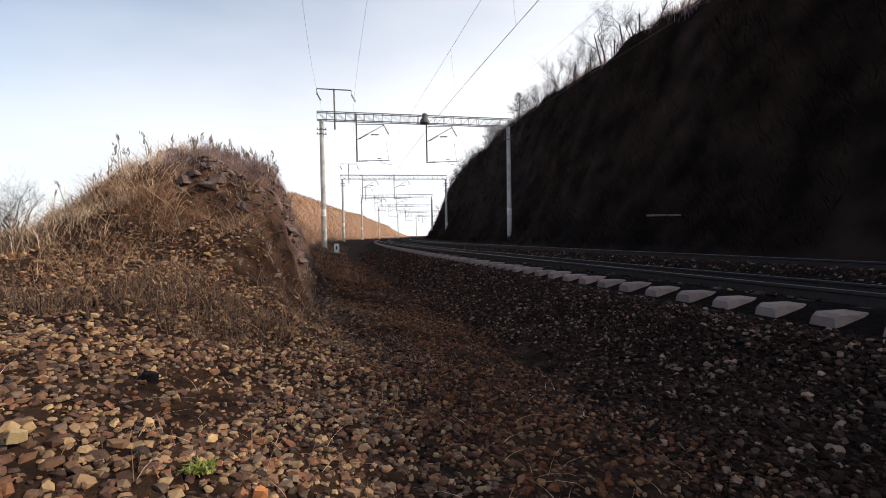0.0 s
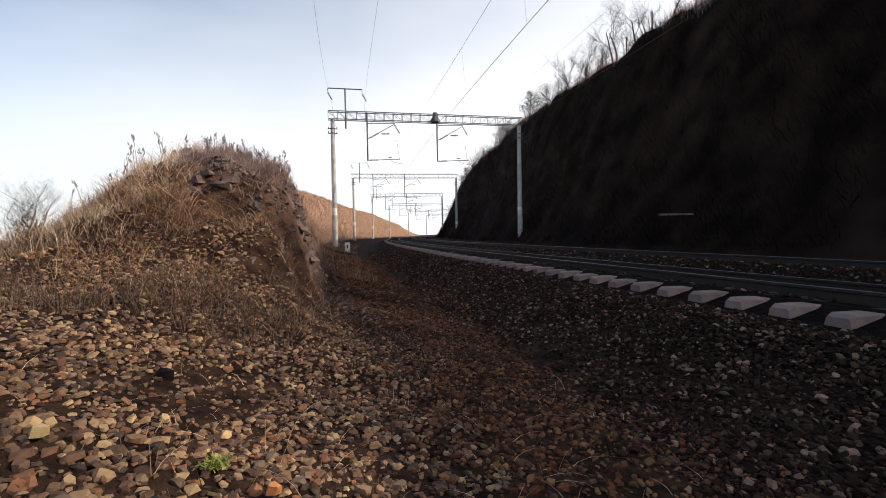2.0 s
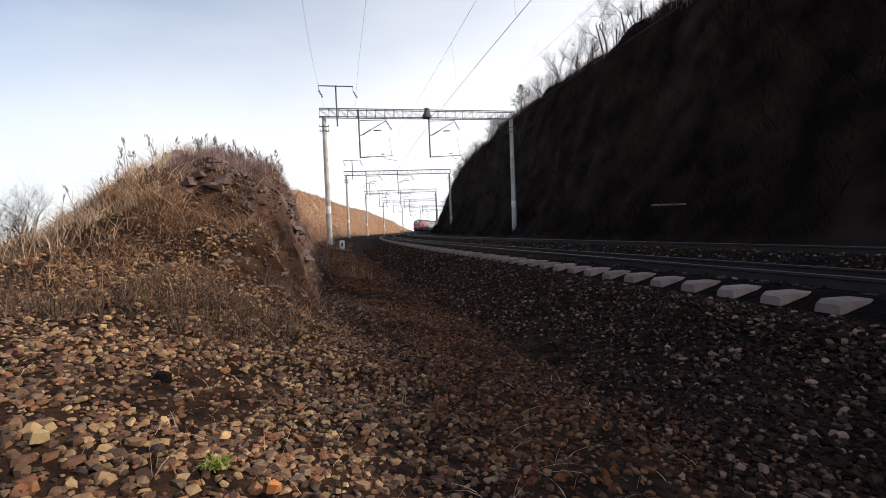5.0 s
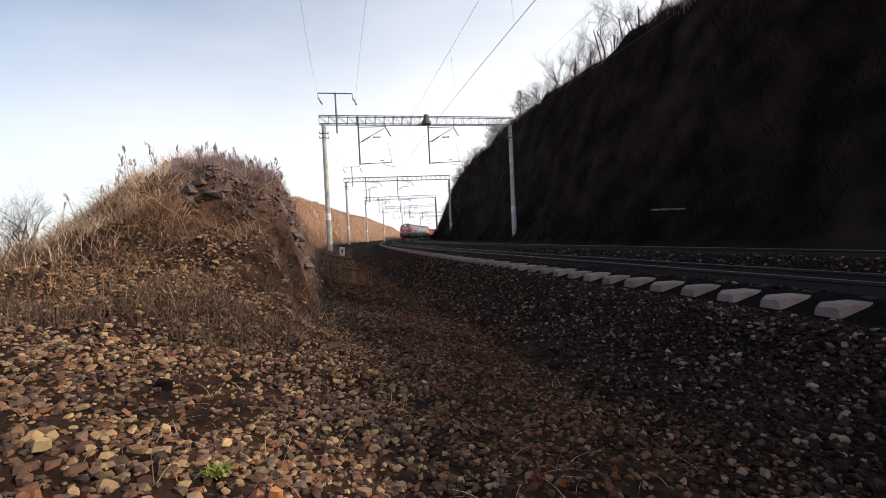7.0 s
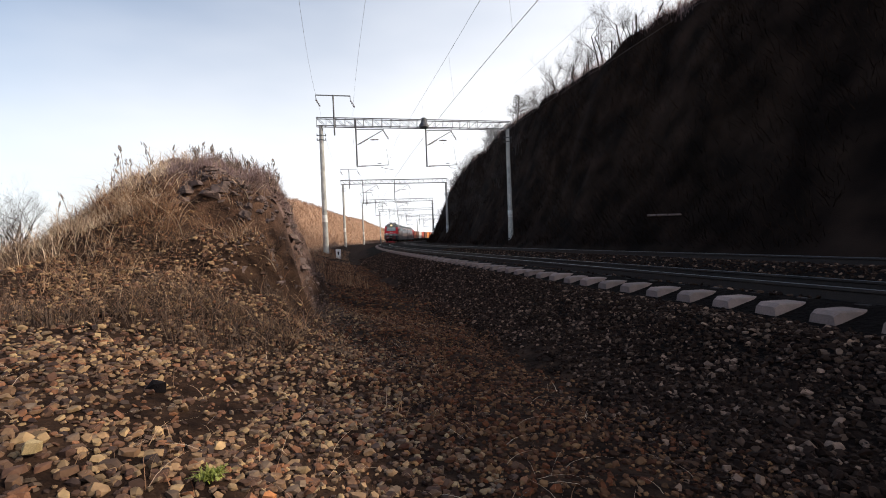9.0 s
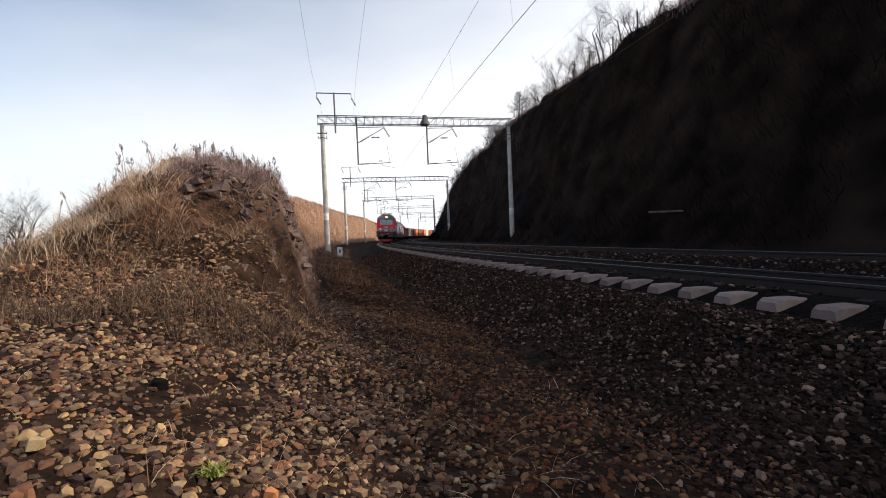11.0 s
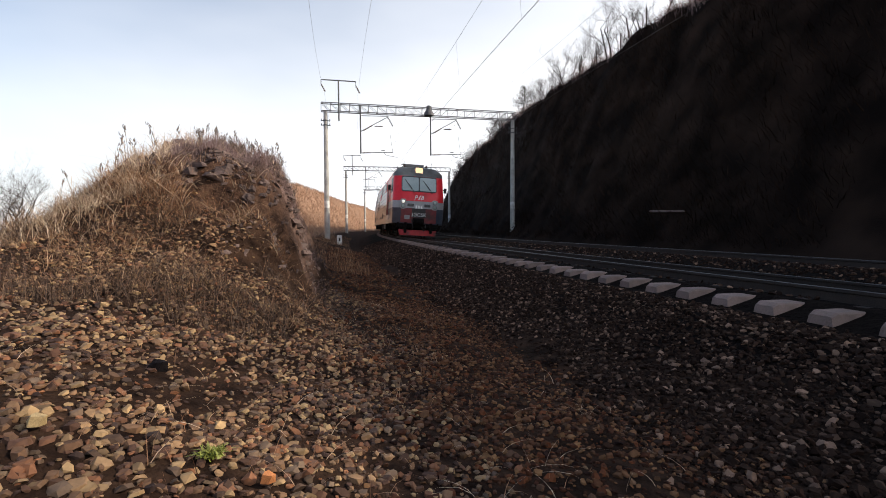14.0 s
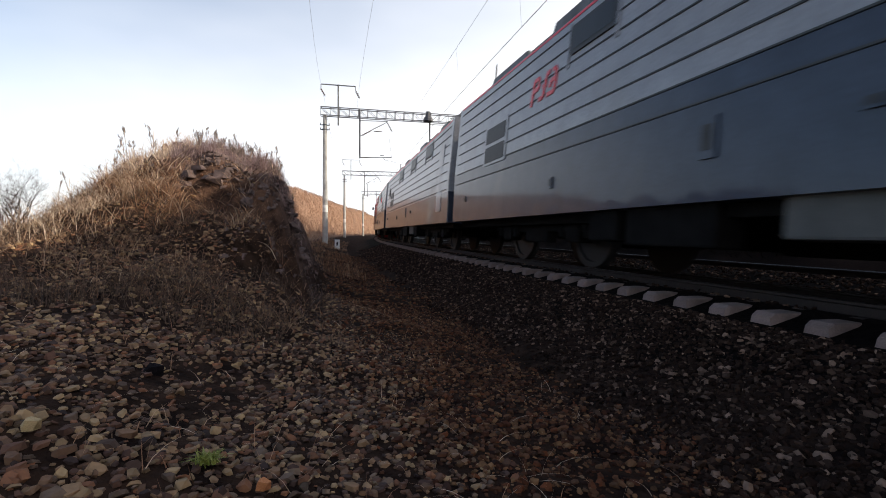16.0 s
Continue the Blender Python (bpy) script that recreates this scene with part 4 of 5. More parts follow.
    box(bm, p.x - 0.16, p.x + 0.16, p.y, p.y + 0.12, 1.14, 1.38, 0.02)
    part("socket_box", bm, M["pale"], body)
    bm = bmesh.new()
    p = fr(0.45, 1.2)[0]
    tube_path(bm, [p + Vector((0, 0.06, 0.0)), p + Vector((-0.05, 0.2, -0.25)), p + Vector((-0.12, 0.22, -0.55)), p + Vector((-0.02, 0.14, -0.72))], 0.03, 6)
    part("brake_hose", bm, M["rubber"], loco)
    bm = bmesh.new()
    tube_path(bm, [Vector((-0.4, 9.6, 1.0)), Vector((-0.42, 9.75, 0.62)), Vector((-0.3, 9.7, 0.45)), Vector((-0.2, 9.6, 0.7))], 0.03, 6)
    part("brake_hose", bm, M["rubber"], loco)
    bm = bmesh.new()
    vs = []
    for z, y, hw in ((0.16, 9.56, 1.12), (0.48, 9.44, 1.20), (0.50, 9.36, 1.20), (0.16, 9.46, 1.10)):
        vs.append([bm.verts.new((hw * k / 4, y - 0.28 * abs(k / 4) ** 2, z)) for k in range(-4, 5)])
    for a, b in zip(vs, vs[1:] + vs[:1]):
        for k in range(8):
            bm.faces.new((a[k], a[k + 1], b[k + 1], b[k]))
    bm.faces.new([r[0] for r in vs])
    bm.faces.new([r[-1] for r in vs][::-1])
    bmesh.ops.recalc_face_normals(bm, faces=bm.faces)
    part("pilot", bm, M["pilot_red"], loco, "red snow plough pilot")
    bm = bmesh.new()
    for x in (-0.8, 0.8):
        box(bm, x - 0.08, x + 0.08, 9.1, 9.5, 0.3, 0.95, 0.02)
    box(bm, -1.3, 1.3, 8.7, 9.3, 0.62, 0.95, 0.05)
    part("pilot_bracket", bm, M["under"], loco)


def build_roof(loco, cab):
    y1 = 7.9 if cab else 8.9
    bm = bmesh.new()
    box(bm, -1.0, 1.0, REAR + 0.5, y1 - 1.6, 4.36, 4.50, 0.06)
    part("roof_deck", bm, M["roof"], loco)
    if cab:
        bm = bmesh.new()
        vs = box(bm, -0.40, 0.40, 7.3, 8.73, 3.92, 4.53, 0.0)
        for v in vs:
            if v.co.z > 4.4:
                v.co.x *= 0.8
                v.co.y = 8.53 if v.co.y > 8.3 else 7.6
        bmesh.ops.bevel(bm, geom=list(bm.edges), offset=0.05, segments=2, affect="EDGES")
        hl = part("headlamp_housing", bm, M["roof"], loco)
        bm = bmesh.new()
        vs = box(bm, -0.25, 0.25, 8.65, 8.72, 4.03, 4.43, 0.0)
        for v in vs:
            if v.co.z > 4.3:
                v.co.y -= 0.13
                v.co.x *= 0.9
        bmesh.ops.bevel(bm, geom=list(bm.edges), offset=0.025, segments=2, affect="EDGES")
        part("headlamp_lens", bm, M["lamp"], hl, "glowing warm headlamp")
        for x in (-0.95, 0.85):
            bm = bmesh.new()
            rod(bm, (x, 7.3, 4.3), (x, 7.3, 4.95), 0.015, 5)
            part("aerial", bm, M["rubber"], loco)
        bm = bmesh.new()
        for x in (0.55, 0.7):
            rod(bm, (x, 7.7, 4.5), (x, 8.2, 4.5), 0.05, 8, 0.09)
        part("horn", bm, M["steel"], loco)
    for y, w, h, l in ((5.2, 1.3, 0.3, 1.6), (2.6, 1.5, 0.24, 2.0), (-0.4, 1.1, 0.34, 1.5), (-3.4, 1.4, 0.22, 2.2), (-6.6, 1.2, 0.3, 1.6)):
        bm = bmesh.new()
        box(bm, -w / 2, w / 2, y - l / 2, y + l / 2, 4.46, 4.60 + h, 0.06)
        part("roof_box", bm, M["roof"], loco)
    for y, l, h in ((5.6, 1.3, 0.20), (3.5, 1.9, 0.14), (1.0, 1.6, 0.24), (-1.6, 2.2, 0.13), (-4.2, 1.5, 0.22), (-7.2, 2.4, 0.16)):
        for sgn in (1, -1):
            bm = bmesh.new()
            vs = box(bm, min(sgn * 0.86, sgn * 1.22), max(sgn * 0.86, sgn * 1.22), y - l / 2, y + l / 2, 4.30, 4.44 + h, 0.0)
            for v in vs:
                if v.co.z > 4.4:
                    v.co.y = y + (v.co.y - y) * 0.86
                    v.co.x *= 0.96
            bmesh.ops.bevel(bm, geom=list(bm.edges), offset=0.03, segments=2, affect="EDGES")
            part("roof_hatch", bm, M["roof"], loco)
    for y in (6.6, 4.0, 1.2, -1.8, -5.0, -8.3):
        for x in (-0.75, 0.75):
            bm = bmesh.new()
            lathe(bm, [(0.06, 4.5), (0.1, 4.6), (0.05, 4.63), (0.1, 4.68), (0.05, 4.71), (0.1, 4.76), (0.04, 4.8), (0.03, 4.88)], 10, Matrix.Translation((x, y, 0)))
            part("roof_insulator", bm, M["insulator"], loco)
    bm = bmesh.new()
    for x in (-0.75, 0.75):
        rod(bm, (x, 6.6, 4.87), (x, -8.3, 4.87), 0.018, 6)
    part("roof_busbar", bm, M["steel"], loco)
    bm = bmesh.new()
    yb = 4.2
    for x in (-0.55, 0.55):
        rod(bm, (x, yb + 1.1, 4.92), (x, yb - 1.1, 4.98), 0.025, 6)
        rod(bm, (x * 0.6, yb - 1.1, 4.98), (x * 1.2, yb + 0.9, 5.06), 0.02, 6)
    for y in (yb + 0.9, yb + 0.6):
        rod(bm, (-0.8, y, 5.07), (0.8, y, 5.07), 0.025, 6)
    part("pantograph", bm, M["steel"], loco, "folded pantograph")
    bm = bmesh.new()
    rod(bm, (1.0, -8.6, 4.2), (1.0, -8.6, 5.1), 0.02, 6)
    part("lightning_rod", bm, M["rubber"], loco)


head = build_section(True)
TRAIN.append((head, 8.9, 180.0))
boost = build_section(False)
TRAIN.append((boost, 8.9 + 19.5, 180.0))
tail = copy_thing(head, Matrix.Identity(4))
tagged(tail, "red, grey and blue-grey electric locomotive section running rear cab last")
TRAIN.append((tail, 39.0 + 0.72 + 9.85, 0.0))


# ---- wagons and their loads ----
def painted(name, c, dirt):
    return surface(name, tuple(0.8 * k for k in c), c, 1.5, 0.6, bump=0.1, grain=30, stain=dirt, stain_scale=0.7, stain_at=(0.5, 0.8))


LOADS = [painted("rust brown paint", (0.34, 0.10, 0.06), (0.07, 0.04, 0.03)), painted("dull white paint", (0.80, 0.80, 0.78), (0.3, 0.25, 0.2)),
         painted("dark brown paint", (0.18, 0.08, 0.06), (0.05, 0.03, 0.02)), painted("orange paint", (0.80, 0.30, 0.08), (0.25, 0.1, 0.05)),
         painted("faded red paint", (0.55, 0.11, 0.08), (0.12, 0.04, 0.03)), painted("grey-blue paint", (0.20, 0.26, 0.32), (0.12, 0.12, 0.12))]
LOAD_NAMES = ["rust brown", "dull white", "dark brown", "orange", "faded red", "grey-blue"]


def build_flat_wagon():
    w = empty("flat_wagon")
    tagged(w, "dark flat freight wagon carrying shipping containers", "wagon", "train")
    bm = bmesh.new()
    box(bm, -1.3, 1.3, -6.7, 6.7, 1.02, 1.22, 0.02)
    for x in (-0.3, 0.3):
        box(bm, x - 0.1, x + 0.1, -6.4, 6.4, 0.62, 1.03, 0.03)
    for k in range(9):
        box(bm, -1.28, 1.28, -6.4 + 1.6 * k - 0.06, -6.4 + 1.6 * k + 0.06, 0.85, 1.03, 0.0)
    part("deck", bm, M["under"], w)
    bogie(w, 4.8, 1.85, 0.47)
    bogie(w, -4.8, 1.85, 0.47)
    for y in (6.95, -6.95):
        bm = bmesh.new()
        box(bm, -0.18, 0.18, y - 0.4, y + 0.4, 0.85, 1.15, 0.05)
        part("coupler", bm, M["under"], w)
    return w


def build_container(length, mat, label):
    """A ribbed steel box with corner posts and end doors."""
    c = empty("shipping_container")
    tagged(c, label, "container", "containers on the train")
    h, hw, n = 2.59, 1.22, max(8, int(length / 0.3))
    bm = bmesh.new()
    for sx in (-1, 1):
        prof = []
        for k in range(n * 4 + 1):
            y = -length / 2 + 0.1 + (length - 0.2) * k / (n * 4)
            prof.append((sx * (hw - (0.04 if k % 4 in (1, 2) else 0.008)), y))
        lo = [bm.verts.new((x, y, 0.12)) for x, y in prof]
        hi = [bm.verts.new((x, y, h - 0.1)) for x, y in prof]
        for k in range(len(prof) - 1):
            bm.faces.new((lo[k], lo[k + 1], hi[k + 1], hi[k]))
    box(bm, -hw + 0.02, hw - 0.02, -length / 2 + 0.03, length / 2 - 0.03, h - 0.08, h - 0.02)
    box(bm, -hw + 0.05, hw - 0.05, -length / 2 + 0.05, length / 2 - 0.05, 0.05, h - 0.1)
    part("wall_panels", bm, mat, c)
    bm = bmesh.new()
    for sx in (-1, 1):
        for sy in (-1, 1):
            box(bm, sx * hw - 0.08, sx * hw + 0.02, sy * length / 2 - 0.09, sy * length / 2 + 0.0, 0, h)
        for z in (0.0, h - 0.12):
            box(bm, sx * hw - 0.06, sx * hw + 0.012, -length / 2, length / 2, z, z + 0.12)
    for sy in (-1, 1):
        for z in (0.0, h - 0.12):
            box(bm, -hw, hw, sy * length / 2 - 0.05, sy * length / 2 + 0.012, z, z + 0.12)
    part("frame", bm, mat, c)
    bm = bmesh.new()
    for x in (-0.8, -0.35, 0.35, 0.8):
        rod(bm, (x, length / 2 + 0.04, 0.15), (x, length / 2 + 0.04, h - 0.15), 0.022, 6)
    part("locking_bars", bm, M["steel"], c)
    return c


flat = build_flat_wagon()
back = 49.57 + 9.9 + 0.6 + 7.2
plan_of_loads = [(0, 2), (1, 4), (2, 3), (0,), (3, 1), (4, 5), (0, 0), (2,), (3, 4)]
boxes_made = {}
for k, loads in enumerate(plan_of_loads):
    w = flat if k == 0 else copy_thing(flat, Matrix.Identity(4))
    centre = back + 14.7 * k
    TRAIN.append((w, centre, 180.0))
    for j, c in enumerate(loads):
        length = 6.06 if len(loads) == 2 else 12.19
        key = (c, length)
        if key not in boxes_made:
            boxes_made[key] = build_container(length, LOADS[c], f"{LOAD_NAMES[c]} corrugated steel shipping container on a flat wagon")
            ob = boxes_made[key]
        else:
            ob = copy_thing(boxes_made[key], Matrix.Identity(4))
        TRAIN.append((ob, centre + (0 if len(loads) == 1 else (-3.15, 3.15)[j]), 180.0, 1.22))


# ---- plants ----
M["dry_grass"] = islands("dry orange grass", [(0.12, 0.058, 0.034), (0.42, 0.225, 0.125), (0.58, 0.36, 0.215), (0.24, 0.12, 0.07), (0.78, 0.57, 0.37)], 0.8, 9.0, 0.0, patch=(0.66, 0.58, 0.54), patch_scale=2.4, thin=0.45)
M["bank_grass"] = islands("sunlit bank grass", [(0.24, 0.145, 0.10), (0.50, 0.33, 0.23), (0.66, 0.48, 0.355), (0.36, 0.225, 0.155)], 0.8, 3.0, 0.0, patch=(0.70, 0.63, 0.58), patch_scale=0.5, thin=0.4)
M["foot_weed"] = islands("dark brown weeds", [(0.035, 0.022, 0.016), (0.08, 0.05, 0.036), (0.16, 0.10, 0.065), (0.05, 0.032, 0.024)], 0.85, 9.0, 0.0)
M["grey_weed"] = islands("grey-brown dead weeds", [(0.16, 0.105, 0.10), (0.44, 0.31, 0.29), (0.28, 0.185, 0.175), (0.64, 0.50, 0.47)], 0.85, 9.0, 0.0, patch=(0.62, 0.57, 0.55), patch_scale=2.3, thin=0.45)
# scrub on the slope, its shade put into the tones
M["shaded_weed"] = islands("cutting scrub darkened for shade", [(0.008, 0.005, 0.004), (0.022, 0.0138, 0.0105), (0.050, 0.031, 0.022), (0.015, 0.0095, 0.0075)], 0.95, 9.0, 0.0, spec=0.02, patch=(0.3, 0.28, 0.27), patch_scale=0.55)
M["straw"] = islands("pale straw stems", [(0.56, 0.39, 0.25), (0.80, 0.63, 0.46), (0.42, 0.27, 0.17)], 0.7, 9.0, 0.0, thin=0.3)
M["slope_stem"] = islands("brown broken stems", [(0.06, 0.03, 0.018), (0.22, 0.115, 0.06), (0.40, 0.25, 0.15), (0.12, 0.06, 0.035), (0.55, 0.39, 0.25)], 0.85, 9.0, 0.0, thin=0.2)
M["bark"] = surface("grey bark", (0.022, 0.018, 0.016), (0.06, 0.05, 0.044), 9.0, 0.9, bump=0.5, grain=40)
M["twig"] = surface("dark twigs", (0.025, 0.019, 0.017), (0.06, 0.045, 0.04), 9.0, 0.9, bump=0.1)
M["plume"] = surface("brown seed head", (0.10, 0.07, 0.055), (0.20, 0.15, 0.115), 30.0, 0.9, bump=0.3)
M["leaf"] = islands("fresh green leaves", [(0.12, 0.15, 0.02), (0.22, 0.24, 0.04), (0.32, 0.32, 0.08)], 0.6, 9.0, 0.0)
M["needle"] = islands("dull green pine needles", [(0.015, 0.022, 0.010), (0.035, 0.042, 0.018), (0.05, 0.05, 0.025)], 0.8, 9.0, 0.0)


def blades(name, xyz, length, width, lean, up, mat, rng, joints=3):
    """Many thin bent blades, each a narrow ribbon from its root."""
    n = len(xyz)
    az = rng.uniform(0, 2 * np.pi, n)
    out = np.stack([np.cos(az), np.sin(az), np.zeros(n)], 1)
    sidew = np.stack([-np.sin(az), np.cos(az), np.zeros(n)], 1)
    turn = rng.uniform(0, 2 * np.pi, n)
    sidew = sidew * np.cos(turn)[:, None] + out * np.sin(turn)[:, None] * 0.6
    L = rng.uniform(*length, n)
    ln = rng.uniform(*lean, n)
    V = np.zeros((n, joints, 2, 3))
    for k in range(joints):
        t = k / (joints - 1)
        c = xyz + out * (L * ln * t * (0.5 + 0.5 * t))[:, None] + np.array(up)[None] * (L * t * (1 - 0.45 * ln * t))[:, None]
        w = width * (1 - 0.8 * t) * rng.uniform(0.7, 1.3, n)
        V[:, k, 0], V[:, k, 1] = c - sidew * w[:, None] / 2, c + sidew * w[:, None] / 2
    base = (np.arange(n) * joints * 2)[:, None]
    Q = [base + np.array([[2 * k, 2 * k + 1, 2 * k + 3, 2 * k + 2]]) for k in range(joints - 1)]
    return from_arrays(name, V.reshape(-1, 3), np.concatenate(Q), mat)


def scatter(rng, n, s_rng, u_rng, keep):
    """Ground spots spread over a stretch of the plan, thinned by keep(x, y, u)."""
    s, u = rng.uniform(*s_rng, n), rng.uniform(*u_rng, n)
    x, y = XC - (RC + u) * np.cos(s / RC), YC + (RC + u) * np.sin(s / RC)
    k = rng.rand(n) < keep(x, y, u)
    s, u, x, y = s[k], u[k], x[k], y[k]
    return np.stack([x, y, ground_sw(s, -u)], 1)


RNG = np.random.RandomState(11)


def patchy(x, y, size, at=0.0, soft=0.25):
    return smooth((relief(x + 31.0, y - 17.0, size) - at) / soft + 0.5)


def mound_keep(x, y, u):
    h = bank_height(y)
    top = smooth((h - 0.45) / 0.5) * smooth((u - 5.2) / 0.4) * smooth((10.6 - u) / 1.5)
    face = np.where(u < 6.1, 0.22, 1.0)
    return top * face * (0.10 + 0.90 * patchy(x, y, 0.34, 0.0, 0.35))


near_bank = (-140.6, -126.0)
me = blades("dry_grass", scatter(RNG, 90000, (-140.4, -133.8), (5.2, 11.5), lambda x, y, u: mound_keep(x, y, u) * smooth((6.2 - y - 0.25 * relief(x, y, 0.7)) / 0.6)), (0.10, 0.32), 0.008, (0.6, 1.7), (0, 0, 1), M["dry_grass"], RNG)
tagged(new("dry_grass", me), "tangled dry orange grass on the mound's front", "grass", kind="stuff")
me = blades("dead_weeds", scatter(RNG, 120000, (-140.0, -132.0), (5.2, 11.5), lambda x, y, u: mound_keep(x, y, u) * (0.10 + 0.90 * smooth((y - 5.9) / 0.7)) * np.where((abs(u - 7.0) < 0.7) & (y < 8.4), 0.45, 1.0)),
            (0.05, 0.20), 0.006, (0.2, 1.3), (0, 0, 1), M["grey_weed"], RNG)
tagged(new("dead_weeds", me), "grey-brown dead weeds over the mound's top", "weeds", kind="stuff")
me = blades("shoulder_weeds", scatter(RNG, 16000, (-137.6, -133.0), (5.75, 7.2), lambda x, y, u: 0.15 + 0.85 * patchy(x, y, 0.4, 0.0, 0.4)), (0.08, 0.30), 0.005, (0.05, 0.6), (0.05, 0, 1), M["grey_weed"], RNG)
tagged(new("shoulder_weeds", me), "upright grey-brown weeds on the mound's shoulder", "weeds", kind="stuff")
me = blades("foot_weeds", scatter(RNG, 15000, (-140.9, -138.4), (5.6, 9.5), lambda x, y, u: 0.9 * patchy(x, y, 0.6, 0.0, 0.4)), (0.06, 0.26), 0.005, (0.1, 1.0), (0, 0, 1), M["foot_weed"], RNG)
tagged(new("foot_weeds", me), "dark brown dead weeds at the mound's foot", "weeds", kind="stuff")
me = blades("slope_stems", scatter(RNG, 8000, (-140.6, -137.8), (5.5, 9.0), lambda x, y, u: 0.15 + 0.85 * patchy(x, y, 0.45, 0.0, 0.35)), (0.06, 0.30), 0.005, (0.5, 1.8), (0, 0, 1), M["slope_stem"], RNG, 4)
tagged(new("slope_stems", me), "brown broken stems among the stones of the slope", "weeds", kind="stuff")
me = blades("straw_stems", scatter(RNG, 11000, near_bank, (5.5, 11.0), lambda x, y, u: mound_keep(x, y, u) * smooth((6.6 - y) / 0.8)), (0.20, 0.60), 0.009, (0.9, 1.9), (0, 0, 1), M["straw"], RNG, 5)
tagged(new("straw_stems", me), "pale broken straw stems lying over the grass", "straw", kind="stuff")
me = blades("flank_straw", scatter(RNG, 6500, (-139.4, -135.0), (7.2, 9.1), lambda x, y, u: 0.1 + 0.9 * patchy(x, y, 0.5, -0.1, 0.4)), (0.10, 0.38), 0.007, (0.3, 1.3), (0, 0, 1), M["straw"], RNG, 4)
tagged(new("flank_straw", me), "pale sunlit straw on the mound's flank", "straw", kind="stuff")
me = blades("face_weeds", scatter(RNG, 4000, (-139.6, -131.0), (5.1, 6.2), lambda x, y, u: 0.1 + 0.9 * patchy(x, y, 0.3, 0.05, 0.3)), (0.06, 0.26), 0.007, (0.4, 1.4), (0.35, -0.1, 0.6), M["foot_weed"], RNG)
tagged(new("face_weeds", me), "brown dead weeds hanging on the mound's steep face", "weeds", kind="stuff")
me = blades("twig_litter", scatter(RNG, 900, (-143.2, -137.0), (3.4, 9.0), lambda x, y, u: 0.2 + 0.8 * patchy(x, y, 0.6, 0.1, 0.3)), (0.05, 0.20), 0.004, (1.2, 2.0), (0, 0, 1), M["straw"], RNG, 5)
tagged(new("twig_litter", me), "thin pale dead stems lying among the stones", "litter", kind="stuff")
me = blades("path_grass", scatter(RNG, 9000, (-143.2, -124.0), (3.6, 9.0), lambda x, y, u: 0.55 * patchy(x, y, 0.7, 0.25, 0.2) * (1 - smooth((bank_height(y) - 0.6) / 0.3) * (u > 5.2))),
            (0.04, 0.16), 0.004, (0.3, 1.2), (0, 0, 1), M["dry_grass"], RNG)
tagged(new("path_grass", me), "short dry grass tufts among the stones", "grass", kind="stuff")
me = blades("ditch_grass", scatter(RNG, 9000, (-133.5, -90.0), (4.2, 6.4), lambda x, y, u: 0.9 * patchy(x, y, 1.2, -0.2, 0.4)),
            (0.08, 0.35), 0.007, (0.1, 0.9), (0, 0, 1), M["dry_grass"], RNG)
tagged(new("ditch_grass", me), "dry grass along the ditch below the bank", "grass", kind="stuff")
me = blades("bank_grass", scatter(RNG, 80000, (-128.0, 50.0), (6.3, 13.0), lambda x, y, u: smooth((u - 6.3) / 0.8)), (0.2, 0.55), 0.032, (0.1, 0.9), (0, 0, 1), M["bank_grass"], RNG)
tagged(new("bank_grass", me), "sunlit dry grass on the long bank", "grass", kind="stuff")
me = blades("plain_grass", scatter(RNG, 16000, (-139.0, -100.0), (9.5, 34.0), lambda x, y, u: 0.9 + 0 * x), (0.05, 0.18), 0.010, (0.1, 0.9), (0, 0, 1), M["bank_grass"], RNG)
tagged(new("plain_grass", me), "low dry grass on the flat behind the mound", "grass", kind="stuff")
me = blades("cutting_scrub", scatter(RNG, 130000, (-133.0, 40.0), (-16.2, -8.8), lambda x, y, u: 0.15 + 0.85 * patchy(x, y, 1.6, -0.1, 0.5)), (0.2, 0.8), 0.026, (0.2, 1.3), (-0.45, 0, 0.9), M["shaded_weed"], RNG)
tagged(new("cutting_scrub", me), "scrub and dead grass on the cutting, its shade in their dark colour", "scrub", kind="stuff")
me = blades("crest_grass", scatter(RNG, 36000, (-154.0, 20.0), (-17.5, -15.0), lambda x, y, u: 0.2 + 0.8 * patchy(x, y, 2.4, 0.0, 0.4)), (0.3, 1.1), 0.022, (0.05, 0.5), (-0.1, 0, 1), M["grey_weed"], RNG)
tagged(new("crest_grass", me), "grey dead grass along the cutting's crest", "grass", kind="stuff")


# bare trees
def limb(rng, segs, p, d, length, r, depth, spread, gnarl):
    n = 4 if depth > 1 else 3
    for k in range(n):
        d = (d + Vector((rng.uniform(-1, 1), rng.uniform(-1, 1), rng.uniform(-0.5, 0.8))) * gnarl).normalized()
        q = p + d * (length / n)
        r2 = r * 0.84
        segs.append((p, q, r, r2, depth))
        p, r = q, r2
        if depth > 0 and (k > 0 or depth < 3):
            for _ in range(2 if depth < 3 else 1):
                a = Vector((rng.uniform(-1, 1), rng.uniform(-1, 1), rng.uniform(-0.15, 0.9))).normalized()
                e = (d * (1 - spread) + a * spread).normalized()
                limb(rng, segs, p, e, length * rng.uniform(0.5, 0.75), r * 0.62, depth - 1, spread, gnarl)


